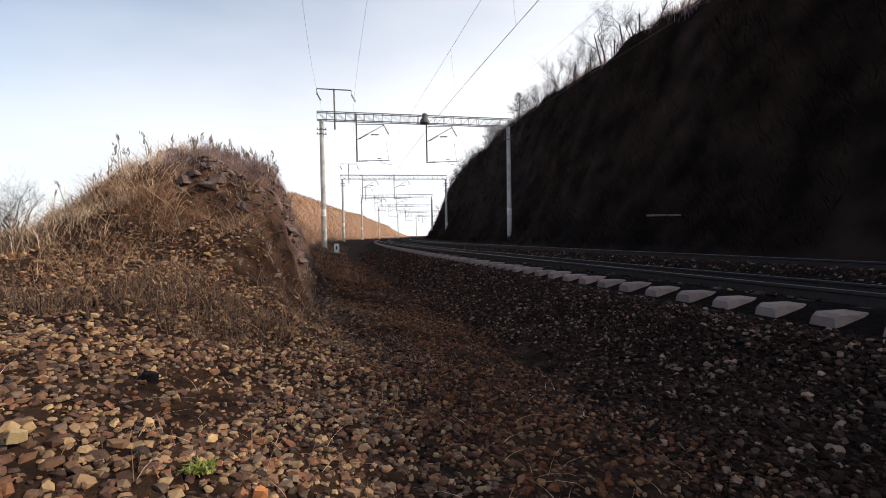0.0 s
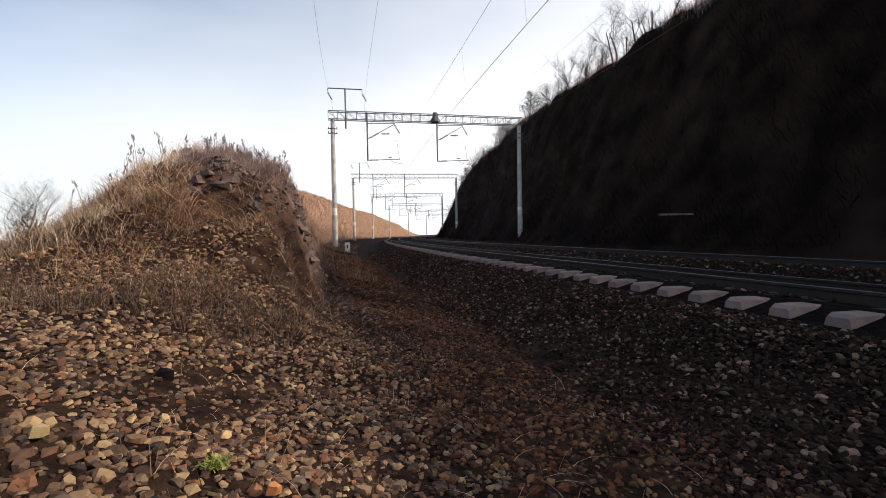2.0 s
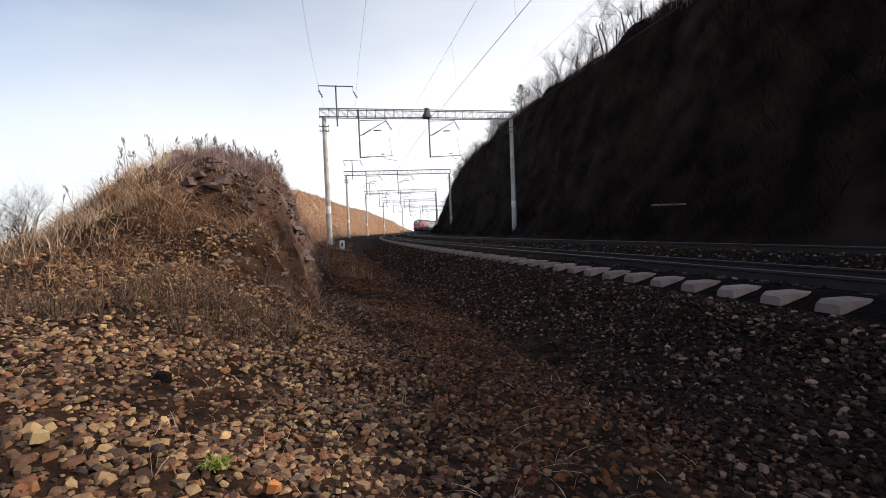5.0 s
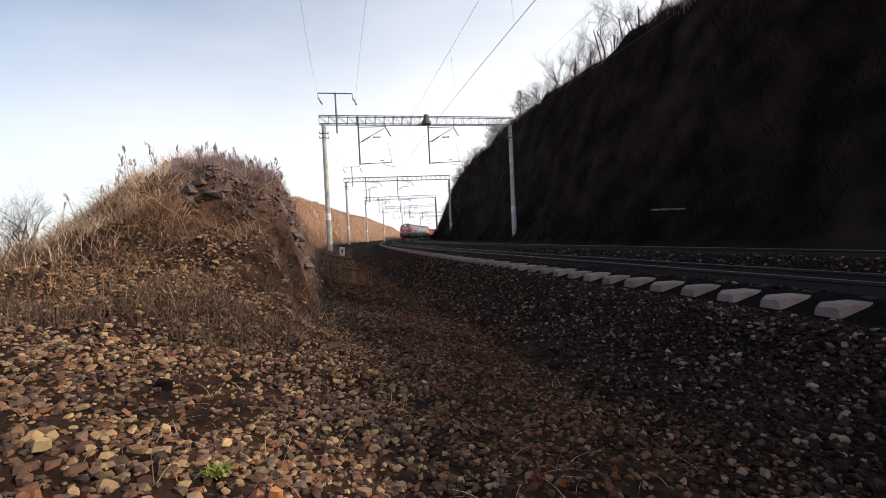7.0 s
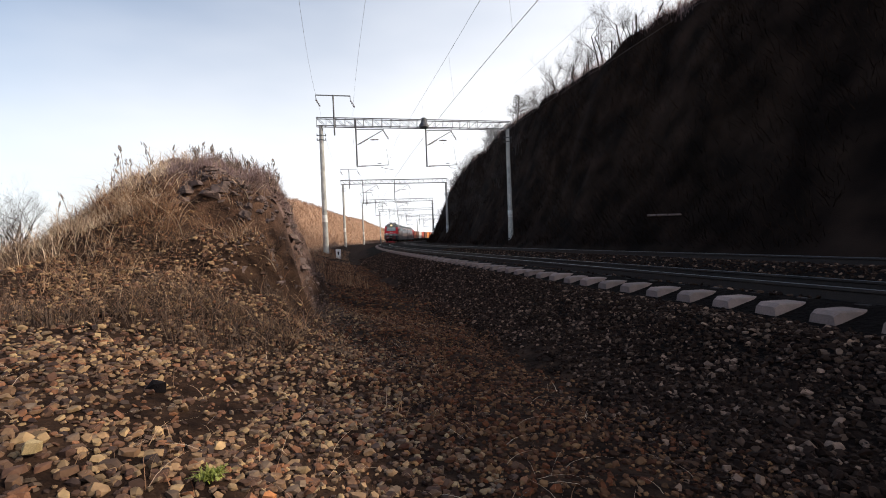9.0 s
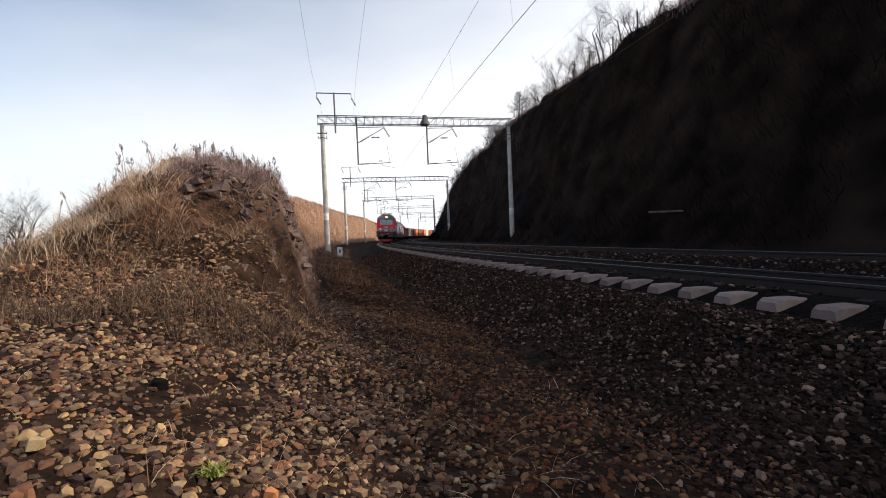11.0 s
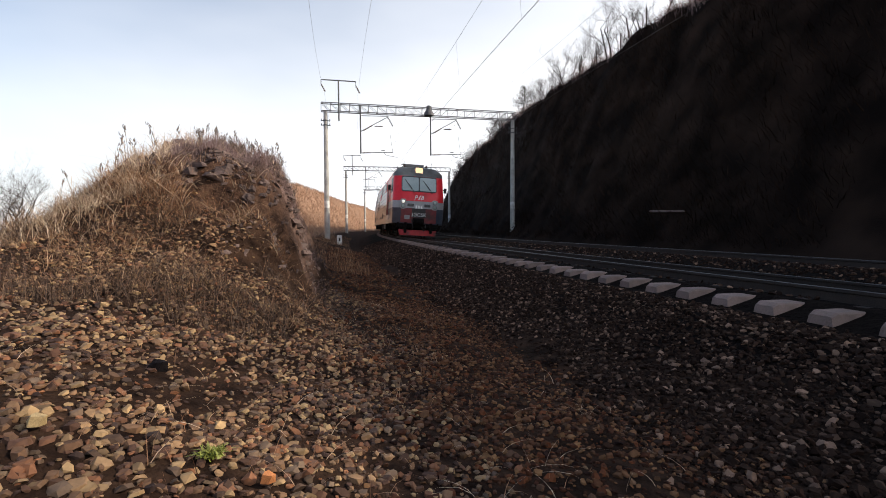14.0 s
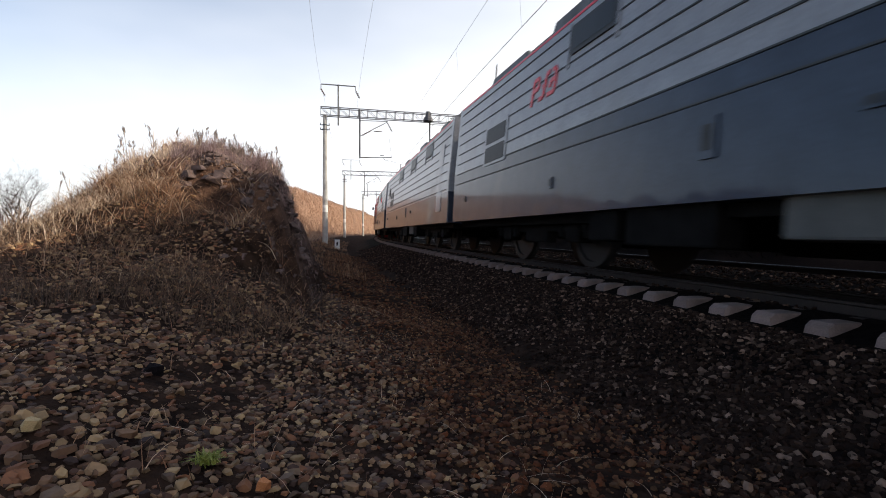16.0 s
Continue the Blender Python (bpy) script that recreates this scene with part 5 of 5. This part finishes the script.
def tube_mesh(name, segs, mat, sides):
    A = np.array([s[0] for s in segs])
    B = np.array([s[1] for s in segs])
    ra, rb = np.array([s[2] for s in segs]), np.array([s[3] for s in segs])
    D = B - A
    D /= np.linalg.norm(D, axis=1)[:, None]
    h = np.where(np.abs(D[:, 2:3]) < 0.9, np.array([[0, 0, 1.0]]), np.array([[1.0, 0, 0]]))
    U = np.cross(D, h)
    U /= np.linalg.norm(U, axis=1)[:, None]
    W = np.cross(D, U)
    n = len(segs)
    V = np.zeros((n, 2, sides, 3))
    for k in range(sides):
        o = U * math.cos(2 * math.pi * k / sides) + W * math.sin(2 * math.pi * k / sides)
        V[:, 0, k], V[:, 1, k] = A + o * ra[:, None], B + o * rb[:, None]
    base = (np.arange(n) * 2 * sides)[:, None]
    F = [base + np.array([[k, (k + 1) % sides, sides + (k + 1) % sides, sides + k]]) for k in range(sides)]
    return from_arrays(name, V.reshape(-1, 3), np.concatenate(F), mat)


def build_tree(seed, height, lean, depth=4, spread=0.6, gnarl=0.16, stems=1, thick=0.022):
    rng = random.Random(seed)
    t = empty("bare_tree")
    crown = []
    for k in range(stems):
        segs = []
        d = Vector((lean + rng.uniform(-0.25, 0.25) * (stems > 1), rng.uniform(-0.25, 0.25) * (stems > 1), 1)).normalized()
        limb(rng, segs, Vector((rng.uniform(-0.1, 0.1) * stems, rng.uniform(-0.1, 0.1) * stems, -0.3)), d, height * rng.uniform(0.5, 0.62), height * thick, depth, spread, gnarl)
        piece("trunk", tube_mesh("trunk", [s for s in segs if s[4] == depth], M["bark"], 6), t)
        crown += [s for s in segs if s[4] < depth]
    piece("crown", tube_mesh("crown", crown, M["twig"], 3), t, "fine bare twigs")
    return t


KINDS = [build_tree(3, 4.6, -0.12, 4, 0.62, 0.15, 2, 0.016), build_tree(8, 4.0, -0.3, 4, 0.6, 0.2, 1, 0.02), build_tree(21, 2.6, 0.0, 3, 0.66, 0.2, 5, 0.012),
         build_tree(34, 3.4, -0.4, 4, 0.55, 0.22, 2, 0.016), build_tree(55, 2.3, 0.0, 3, 0.72, 0.28, 7, 0.008)]
LABELS = ["bare grey tree on the crest of the cutting", "crooked bare tree leaning over the cutting's crest", "leafless many-stemmed shrub on the crest", "bare tree with long arching branches on the crest", "dense leafless thicket on the dark slope"]
for k, l in zip(KINDS, LABELS):
    tagged(k, l, "tree", "bare trees and shrubs")
CREST = [(0, -109.6, 15.6, 20), (3, -106.5, 15.5, 200), (1, -112.4, 15.8, 75), (2, -111.2, 15.4, 10), (1, -115.4, 16.0, 160), (2, -113.9, 15.6, 250), (3, -117.6, 16.6, 130),
         (2, -104.6, 15.4, 330), (3, -101.6, 15.6, 20), (2, -100.2, 15.3, 90), (2, -97.4, 15.4, 45), (3, -95.6, 15.8, 300), (2, -94.2, 15.3, 270), (2, -107.9, 15.4, 150),
         (0, -119.8, 17.0, 310), (2, -91.5, 15.3, 200), (2, -78.5, 15.2, 10), (3, -76.0, 15.4, 95), (2, -73.5, 15.3, 140), (2, -80.5, 15.0, 60), (2, -62.0, 15.0, 60), (2, -55.0, 14.8, 160),
         (2, -48.0, 14.6, 260), (2, -40.0, 14.2, 20), (1, -98.8, 15.7, 220), (0, -103.0, 16.4, 60)]
for k in range(20):  # unseen trees and shrubs beside and behind the eye, added to dapple the gravel with shade
    CREST.append(((2, 3, 2, 1)[k % 4], -150.0 + 1.45 * k + 0.5 * math.sin(k * 2.7), 15.6 + 0.9 * math.sin(k * 4.1) ** 2, 67.0 * k % 360))
for k in range(46):  # thickets on the far part of the slope
    CREST.append((4, -97.0 + 1.35 * k + 0.6 * math.sin(k * 3.3), 13.3 + 1.9 * math.sin(k * 1.9), 97.0 * k % 360))
first = set()
for kind, s, w, turn in CREST:
    p = plan(s, w)
    z = float(ground_sw(np.array([s]), np.array([w]))[0])
    m = pose(p.x, p.y, z - 0.05, 0, 0, turn)
    if kind not in first:
        KINDS[kind].matrix_basis = m
        first.add(kind)
    else:
        copy_thing(KINDS[kind], m)
# bare trees far behind the mound
FIELD = [(1, -23.2, 27.3, 40), (3, -24.2, 27.9, 130), (2, -24.6, 27.4, 0), (0, -26.5, 30.0, 220), (1, -25.3, 28.8, 280)]
for kind, x, y, turn in FIELD:
    c = copy_thing(KINDS[kind], pose(x, y, float(ground(np.array([x]), np.array([y]))[0]) - 0.1, 0, 0, turn))
    tagged(c, "bare tree on the flat ground behind the grassy mound", "tree", "bare trees and shrubs")


def build_pine():
    t = empty("young_pine")
    rng = np.random.RandomState(5)
    bm = bmesh.new()
    rod(bm, (0, 0, -0.3), (0.15, 0, 3.2), 0.09, 7, 0.02)
    part("trunk", bm, M["bark"], t)
    roots = []
    for k in range(34):
        z = 0.7 + 2.4 * k / 34
        a, l = k * 2.4, (3.4 - z) * 0.55
        for j in range(70):
            f = rng.uniform(0.25, 1)
            roots.append((math.cos(a) * l * f + rng.normal(0, 0.06), math.sin(a) * l * f + rng.normal(0, 0.06), z + 0.25 * l * f + rng.normal(0, 0.05)))
    piece("crown", blades("crown", np.array(roots), (0.1, 0.22), 0.02, (0.3, 1.0), (0, 0, 1), M["needle"], rng), t, "sparse dull green needles")
    return tagged(t, "small dull green pine on the cutting's crest", "tree")


pine = build_pine()
p = plan(-90.0, 15.4)
pine.matrix_basis = pose(p.x, p.y, float(ground_sw(np.array([-90.0]), np.array([15.4]))[0]) - 0.1)

# short posts on the crest
bm = bmesh.new()
lathe(bm, [(0.06, -0.5), (0.055, 0.95), (0.03, 1.05)], 8)
post = part("fence_post", bm, M["bark"])
tagged(post, "short dark weathered fence post on the crest", "post", "fence posts on the crest")
for k, (s, w, h) in enumerate(((-105.4, 15.2, 0), (-108.4, 15.2, 0), (-112.0, 15.2, 0.5), (-115.0, 15.3, 0.9))):
    p = plan(s, w)
    m = pose(p.x, p.y, float(ground_sw(np.array([s]), np.array([w]))[0]) + h * 0.2)
    if k:
        copy_thing(post, m)
    else:
        post.matrix_basis = m


# reeds with seed heads along the mound's skyline
def build_reed(seed, h):
    rng = random.Random(seed)
    r = empty("reed")
    bm = bmesh.new()
    pts = [Vector((0, 0, -0.1))]
    lx, ly = rng.uniform(-0.35, 0.35), rng.uniform(-0.2, 0.2)
    for k in range(1, 6):
        t = k / 5
        pts.append(Vector((lx * h * t * t, ly * h * t * t, h * t)))
    tube_path(bm, pts, 0.0032, 4)
    part("stalk", bm, M["plume"], r)
    bm = bmesh.new()
    a = pts[-1]
    d = (pts[-1] - pts[-2]).normalized()
    for k in range(9):
        o = a - d * (0.11 * k / 9) + Vector((rng.uniform(-1, 1), rng.uniform(-1, 1), rng.uniform(-0.4, 0.6))) * 0.024
        rod(bm, o, o + d * 0.045 + Vector((rng.uniform(-1, 1), rng.uniform(-1, 1), 0)) * 0.012, 0.006, 5, 0.002)
    part("seed_head", bm, M["plume"], r)
    bm = bmesh.new()
    for k in range(3):
        b = pts[1 + k]
        e = Vector((rng.uniform(-1, 1), rng.uniform(-1, 1), 0.9)).normalized()
        bar(bm, b, b + e * 0.16 * h / 0.5, 0.007, 0.001)
    part("leaf", bm, M["straw"], r)
    return tagged(r, "thin dry reed with a brown seed head on the mound", "reed", "dry reeds on the mound")


REEDS = [build_reed(k, h) for k, h in ((1, 0.28), (2, 0.42), (3, 0.22), (4, 0.60), (5, 0.34))]
rr = random.Random(9)
spots = [(-4.62, 7.9, 3), (-4.58, 7.7, 1), (-5.35, 7.8, 3), (-5.15, 7.9, 1), (-5.5, 7.6, 4), (-4.3, 7.9, 2), (-3.75, 8.0, 0), (-3.3, 8.0, 1)]
for k in range(46):
    x = rr.uniform(-7.6, -4.5)
    spots.append((x, 7.3 + rr.uniform(-0.5, 0.9), rr.randrange(5)))
for k in range(84):
    x = rr.uniform(-3.7, -2.4)
    spots.append((x, 7.4 + rr.uniform(-0.3, 1.3), rr.choice((0, 2, 2, 0, 4))))
seen = set()
for x, y, kind in spots:
    m = pose(x, y, float(ground(np.array([x]), np.array([y]))[0]), 0, 0, rr.uniform(0, 360))
    if kind not in seen:
        REEDS[kind].matrix_basis = m
        seen.add(kind)
    else:
        copy_thing(REEDS[kind], m)

# one green tuft among the stones
tuft = empty("green_weed")
tagged(tuft, "small fresh green weed among brown stones", "weed")
rng = np.random.RandomState(3)
root = np.stack([rng.normal(0, 0.017, 150), rng.normal(0, 0.016, 150), np.zeros(150)], 1)
piece("leaves", blades("leaves", root, (0.02, 0.055), 0.009, (0.4, 1.4), (0, 0, 1), M["leaf"], rng), tuft)
tuft.matrix_basis = pose(-0.79, 1.57, float(ground(np.array([-0.79]), np.array([1.57]))[0]) + 0.02)

# white distance marker beside the first gantry
mk = empty("distance_marker")
tagged(mk, "small white distance marker post with dark marks", "marker")
bm = bmesh.new()
box(bm, -0.17, 0.17, -0.09, 0.09, -0.2, 0.62, 0.04)
st = part("stone", bm, M["white_paint"], mk)
bm = bmesh.new()
box(bm, -0.05, 0.05, -0.096, -0.088, 0.22, 0.46, 0.0)
part("mark", bm, M["black_paint"], mk)
mk.matrix_basis = pose(-7.15, 33.0, float(ground(np.array([-7.15]), np.array([33.0]))[0]), 0, 0, 10)


# ---- loose stones ----
def rock_shape(seed):
    """A sharp broken slab: the hull of a few points."""
    rng = random.Random(seed)
    bm = bmesh.new()
    a, b, c = rng.uniform(0.45, 0.62), rng.uniform(0.32, 0.46), rng.uniform(0.12, 0.24)
    n = rng.choice((4, 5, 5, 6))
    for z, k in ((-1, 1.0), (1, 0.82)):
        off = rng.uniform(-0.3, 0.3)
        for i in range(n):
            t = 2 * math.pi * (i + rng.uniform(-0.32, 0.32)) / n + off
            r = rng.uniform(0.75, 1.1) * k
            bm.verts.new((a * r * math.cos(t), b * r * math.sin(t), z * c * rng.uniform(0.55, 1.1)))
    bmesh.ops.convex_hull(bm, input=list(bm.verts))
    bmesh.ops.delete(bm, geom=[v for v in bm.verts if not v.link_faces], context="VERTS")
    bmesh.ops.triangulate(bm, faces=list(bm.faces))
    me = bpy.data.meshes.new("rock")
    bm.to_mesh(me)
    bm.free()
    V = np.array([tuple(v.co) for v in me.vertices])
    F = np.array([tuple(p.vertices) for p in me.polygons])
    bpy.data.meshes.remove(me)
    return V, F


SHAPES = [rock_shape(40 + k) for k in range(18)]
BROWN = [(0.0258, 0.0139, 0.0111), (0.0860, 0.0425, 0.0237), (0.2322, 0.1307, 0.0703), (0.0473, 0.0270, 0.0200), (0.3440, 0.2124, 0.1109), (0.1118, 0.0523, 0.0310), (0.0344, 0.0205, 0.0163), (0.4128, 0.2696, 0.1331), (0.0731, 0.0449, 0.0347), (0.2408, 0.1021, 0.0481), (0.0516, 0.0278, 0.0193), (0.2236, 0.1511, 0.0998)]
# ballast stones, their dark tones lowered further to stand for shade
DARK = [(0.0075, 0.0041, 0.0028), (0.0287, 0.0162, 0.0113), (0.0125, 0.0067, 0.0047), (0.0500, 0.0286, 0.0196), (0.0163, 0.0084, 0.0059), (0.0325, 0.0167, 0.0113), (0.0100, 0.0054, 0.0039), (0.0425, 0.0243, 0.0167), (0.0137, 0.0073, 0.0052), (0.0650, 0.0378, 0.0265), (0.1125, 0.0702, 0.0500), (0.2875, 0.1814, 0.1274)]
# darker, redder copy of BROWN: the hill's shade put into the stones
SHADED_BROWN = [tuple(k * f for k, f in zip(c, (0.64, 0.52, 0.48))) for c in BROWN]
M["stone_brown"] = islands("brown broken stone", BROWN, 0.8, 45.0, 0.25, spec=0.3)
M["stone_one"] = islands("single brown stone", BROWN, 0.8, 45.0, 0.25, single=True, spec=0.3)
M["stone_dark"] = islands("track ballast darkened for shade", DARK, 0.85, 45.0, 0.25, spec=0.08)
M["stone_shaded"] = islands("brown stone darkened for shade", SHADED_BROWN, 0.85, 45.0, 0.25, spec=0.1)


def turns(n, rng, tilt):
    """Random rotation matrices that lie mostly flat."""
    z = rng.uniform(0, 2 * np.pi, n)
    ax = rng.uniform(0, 2 * np.pi, n)
    t = rng.normal(0, tilt, n)
    c, s = np.cos(z), np.sin(z)
    Rz = np.zeros((n, 3, 3))
    Rz[:, 0, 0], Rz[:, 0, 1], Rz[:, 1, 0], Rz[:, 1, 1], Rz[:, 2, 2] = c, -s, s, c, 1
    k = np.stack([np.cos(ax), np.sin(ax), np.zeros(n)], 1)
    K = np.zeros((n, 3, 3))
    K[:, 0, 2], K[:, 1, 2], K[:, 2, 0], K[:, 2, 1] = k[:, 1], -k[:, 0], -k[:, 1], k[:, 0]
    Rt = np.eye(3)[None] + np.sin(t)[:, None, None] * K + (1 - np.cos(t))[:, None, None] * (K @ K)
    return Rt @ Rz


def heap(name, xyz, size, mat, rng, tilt=0.45, sink=0.12):
    """All stones of one spread in one mesh."""
    n = len(xyz)
    Rm = turns(n, rng, tilt)
    pick = rng.randint(0, len(SHAPES), n)
    Vs, Fs, o = [], [], 0
    for k, (V, F) in enumerate(SHAPES):
        i = np.where(pick == k)[0]
        if not len(i):
            continue
        P = np.einsum("nij,vj->nvi", Rm[i], V) * size[i][:, None, None] + xyz[i][:, None, :]
        P[:, :, 2] += (size[i] * sink)[:, None]
        Vs.append(P.reshape(-1, 3))
        Fs.append((F[None] + (np.arange(len(i)) * len(V))[:, None, None] + o).reshape(-1, 3))
        o += len(i) * len(V)
    return from_arrays(name, np.concatenate(Vs), np.concatenate(Fs), mat)


def sizes(n, rng, lo, mid, hi):
    return np.clip(np.exp(rng.normal(np.log(mid), 0.38, n)), lo, hi)


rng = np.random.RandomState(23)


def gravel_keep(x, y, u):
    on_bank = smooth((bank_height(y) - 0.25) / 0.9) * (u > 5.3)
    bare = patchy(x, y, 0.55, 0.36, 0.2) * 0.6
    return (1 - 0.95 * on_bank) * (1 - bare) * smooth((u - 3.0 + 0.4 * relief(x, y, 1.1)) / 0.4)


g1 = scatter(rng, 66000, (-143.6, -136.2), (2.6, 10.5), gravel_keep)
sz = sizes(len(g1), rng, 0.012, 0.033, 0.07)
# stones near the track get the shade-darkened copy
trackside = -sw_of(g1[:, 0], g1[:, 1])[1] + 0.35 * relief(g1[:, 0], g1[:, 1], 0.9) + rng.uniform(-0.45, 0.45, len(g1)) < 4.95
me = heap("dusty_gravel", g1[trackside], sz[trackside], M["stone_shaded"], rng)
tagged(new("dusty_gravel", me), "red-brown stones beside the track, darkened for the cutting's shade", "gravel", kind="stuff")
g1, sz = g1[~trackside], sz[~trackside]
me = heap("gravel", g1, sz, M["stone_brown"], rng)
tagged(new("gravel", me), "loose brown and ochre broken stones covering the ground", "gravel", kind="stuff")
g2 = scatter(rng, 30000, (-136.2, -118.0), (2.6, 9.0), gravel_keep)
me = heap("far_gravel", g2, sizes(len(g2), rng, 0.02, 0.045, 0.10), M["stone_shaded"], rng)
tagged(new("far_gravel", me), "brown stones along the path and the bank's foot", "gravel", kind="stuff")

g3 = scatter(rng, 9000, (-150.0, -143.6), (2.8, 9.0), gravel_keep)
me = heap("rear_gravel", g3, sizes(len(g3), rng, 0.025, 0.05, 0.11), M["stone_brown"], rng)
tagged(new("rear_gravel", me), "brown broken stones further along the path", "gravel", kind="stuff")


def ballast_keep(x, y, u):
    return smooth((3.55 - u + 0.4 * relief(x, y, 1.1)) / 0.6)


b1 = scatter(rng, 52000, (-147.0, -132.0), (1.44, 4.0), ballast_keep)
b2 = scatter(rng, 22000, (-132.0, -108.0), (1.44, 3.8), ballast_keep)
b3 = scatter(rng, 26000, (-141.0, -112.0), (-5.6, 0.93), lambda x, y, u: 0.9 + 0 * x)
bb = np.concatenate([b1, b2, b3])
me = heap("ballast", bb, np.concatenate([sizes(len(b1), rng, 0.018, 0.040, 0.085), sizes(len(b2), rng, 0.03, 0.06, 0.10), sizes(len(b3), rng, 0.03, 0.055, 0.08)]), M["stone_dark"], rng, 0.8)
tagged(new("ballast", me), "dark crushed stone ballast of the tracks, shade added to its colour", "ballast", kind="stuff")

# the nearest stones, each by itself
mesh_of = []
for V, F in SHAPES:
    mesh_of.append(from_arrays("stone", V, F, M["stone_one"]))
near = scatter(rng, 700, (-143.0, -140.6), (3.9, 7.6), lambda x, y, u: 0.9 * (1 - 0.6 * patchy(x, y, 0.55, 0.32, 0.2)))[:290]
ground_ob = bpy.data.objects["ground"]
ns = sizes(len(near), rng, 0.022, 0.037, 0.056)
nr = turns(len(near), rng, 0.4)
for k in range(len(near)):
    m = Matrix([[*(nr[k][i] * ns[k]), near[k][i] + (ns[k] * 0.2 if i == 2 else 0)] for i in range(3)] + [[0, 0, 0, 1]])
    piece("stone", mesh_of[k % len(mesh_of)], ground_ob, "", m)

# lumps of weathered rock in the top of the mound
M["outcrop"] = surface("weathered grey-brown rock", (0.045, 0.029, 0.025), (0.15, 0.10, 0.086), 7.0, 0.9, bump=0.5, grain=40)
ledges = scatter(rng, 1500, (-138.6, -135.8), (5.45, 7.6), lambda x, y, u: 0.6 * patchy(x, y, 0.6, 0.0, 0.3) * smooth((bank_height(y) - 0.9) / 0.3))
me = heap("ledge_rock", ledges, sizes(len(ledges), rng, 0.07, 0.14, 0.32), M["outcrop"], rng, 0.14, -0.02)
tagged(new("ledge_rock", me), "dark weathered rock ledges under the mound's top", "rock", kind="stuff")
face_rocks = scatter(rng, 600, (-139.4, -133.0), (5.1, 6.4), lambda x, y, u: 0.25 + 0.75 * patchy(x, y, 0.5, 0.0, 0.3))
me = heap("face_rock", face_rocks, sizes(len(face_rocks), rng, 0.04, 0.085, 0.20), M["outcrop"], rng, 0.8, -0.2)
tagged(new("face_rock", me), "broken brown rock on the mound's steep face", "rock", kind="stuff")
tops = scatter(rng, 900, (-138.4, -135.6), (5.7, 8.2), lambda x, y, u: 0.55 * patchy(x, y, 0.5, -0.1, 0.3))
me = heap("outcrop", tops, sizes(len(tops), rng, 0.04, 0.09, 0.20), M["outcrop"], rng, 0.9, -0.15)
tagged(new("outcrop", me), "weathered grey-brown rock lumps in the mound's top", "rock", kind="stuff")

# a pale post lying on the dark slope, and a dark lump among the stones
a, b = Vector((9.95, 24.0, 0.0)), Vector((10.5, 21.75, 0.0))
za, zb = (float(ground(np.array([v.x]), np.array([v.y]))[0]) + 0.14 for v in (a, b))
bm = bmesh.new()
m = Matrix.Translation((a.x, a.y, za)) @ (Vector((b.x, b.y, zb)) - Vector((a.x, a.y, za))).to_track_quat("Z", "Y").to_matrix().to_4x4()
lathe(bm, [(0.045, 0.0), (0.055, 0.03), (0.05, 1.1), (0.04, 2.3), (0.03, 2.33)], 10, m)
tagged(part("fallen_post", bm, M["sleeper"]), "pale broken concrete post lying on the dark slope", "post")
M["lump_dark"] = surface("dark lump surface", (0.006, 0.005, 0.006), (0.016, 0.012, 0.013), 20.0, 0.85, spec=0.1, bump=0.5, grain=50)
V, F = SHAPES[7]
lump = new("dark_lump", from_arrays("dark_lump", V * np.array([1.0, 0.9, 1.6]), F, M["lump_dark"]))
lump.matrix_basis = pose(-1.476, 2.43, float(ground(np.array([-1.476]), np.array([2.43]))[0]) + 0.025, 8, 14, 30) @ Matrix.Scale(0.10, 4)
tagged(lump, "dark lump among brown stones", "slag")

# two stones that stand out by their colour
M["tan_stone"] = surface("pale tan stone", (0.38, 0.27, 0.13), (0.52, 0.38, 0.19), 18.0, 0.8, bump=0.3)
M["orange_stone"] = surface("orange brick fragment", (0.42, 0.15, 0.05), (0.58, 0.23, 0.08), 18.0, 0.85, bump=0.3)
for x, y, size, turn, mat, words in ((-1.263, 1.43, 0.065, 50, "tan_stone", "pale tan flat stone"), (-0.576, 1.49, 0.06, 20, "orange_stone", "orange brick fragment")):
    V, F = SHAPES[4]
    piece("stone", from_arrays("stone", V, F, M[mat]), ground_ob, words,
          pose(x, y, float(ground(np.array([x]), np.array([y]))[0]) + 0.04, 25, 10, turn) @ Matrix.Diagonal((size, size * 0.9, size * 1.3, 1)))


# ---- what moves ----
SPEED, S_FRONT = 17.673, -123.0  # the front's way at 14.5 s


def way_of_front(t):
    return S_FRONT - SPEED * (t - 14.5)


def motions():
    for ob, back, turn, *lift in TRAIN:
        rows = []
        for k in range(17):
            rows.append((float(k), canted(way_of_front(k) + back, 0.0, lift[0] if lift else 0.0, turn)))
        walk(ob, rows)


motions()
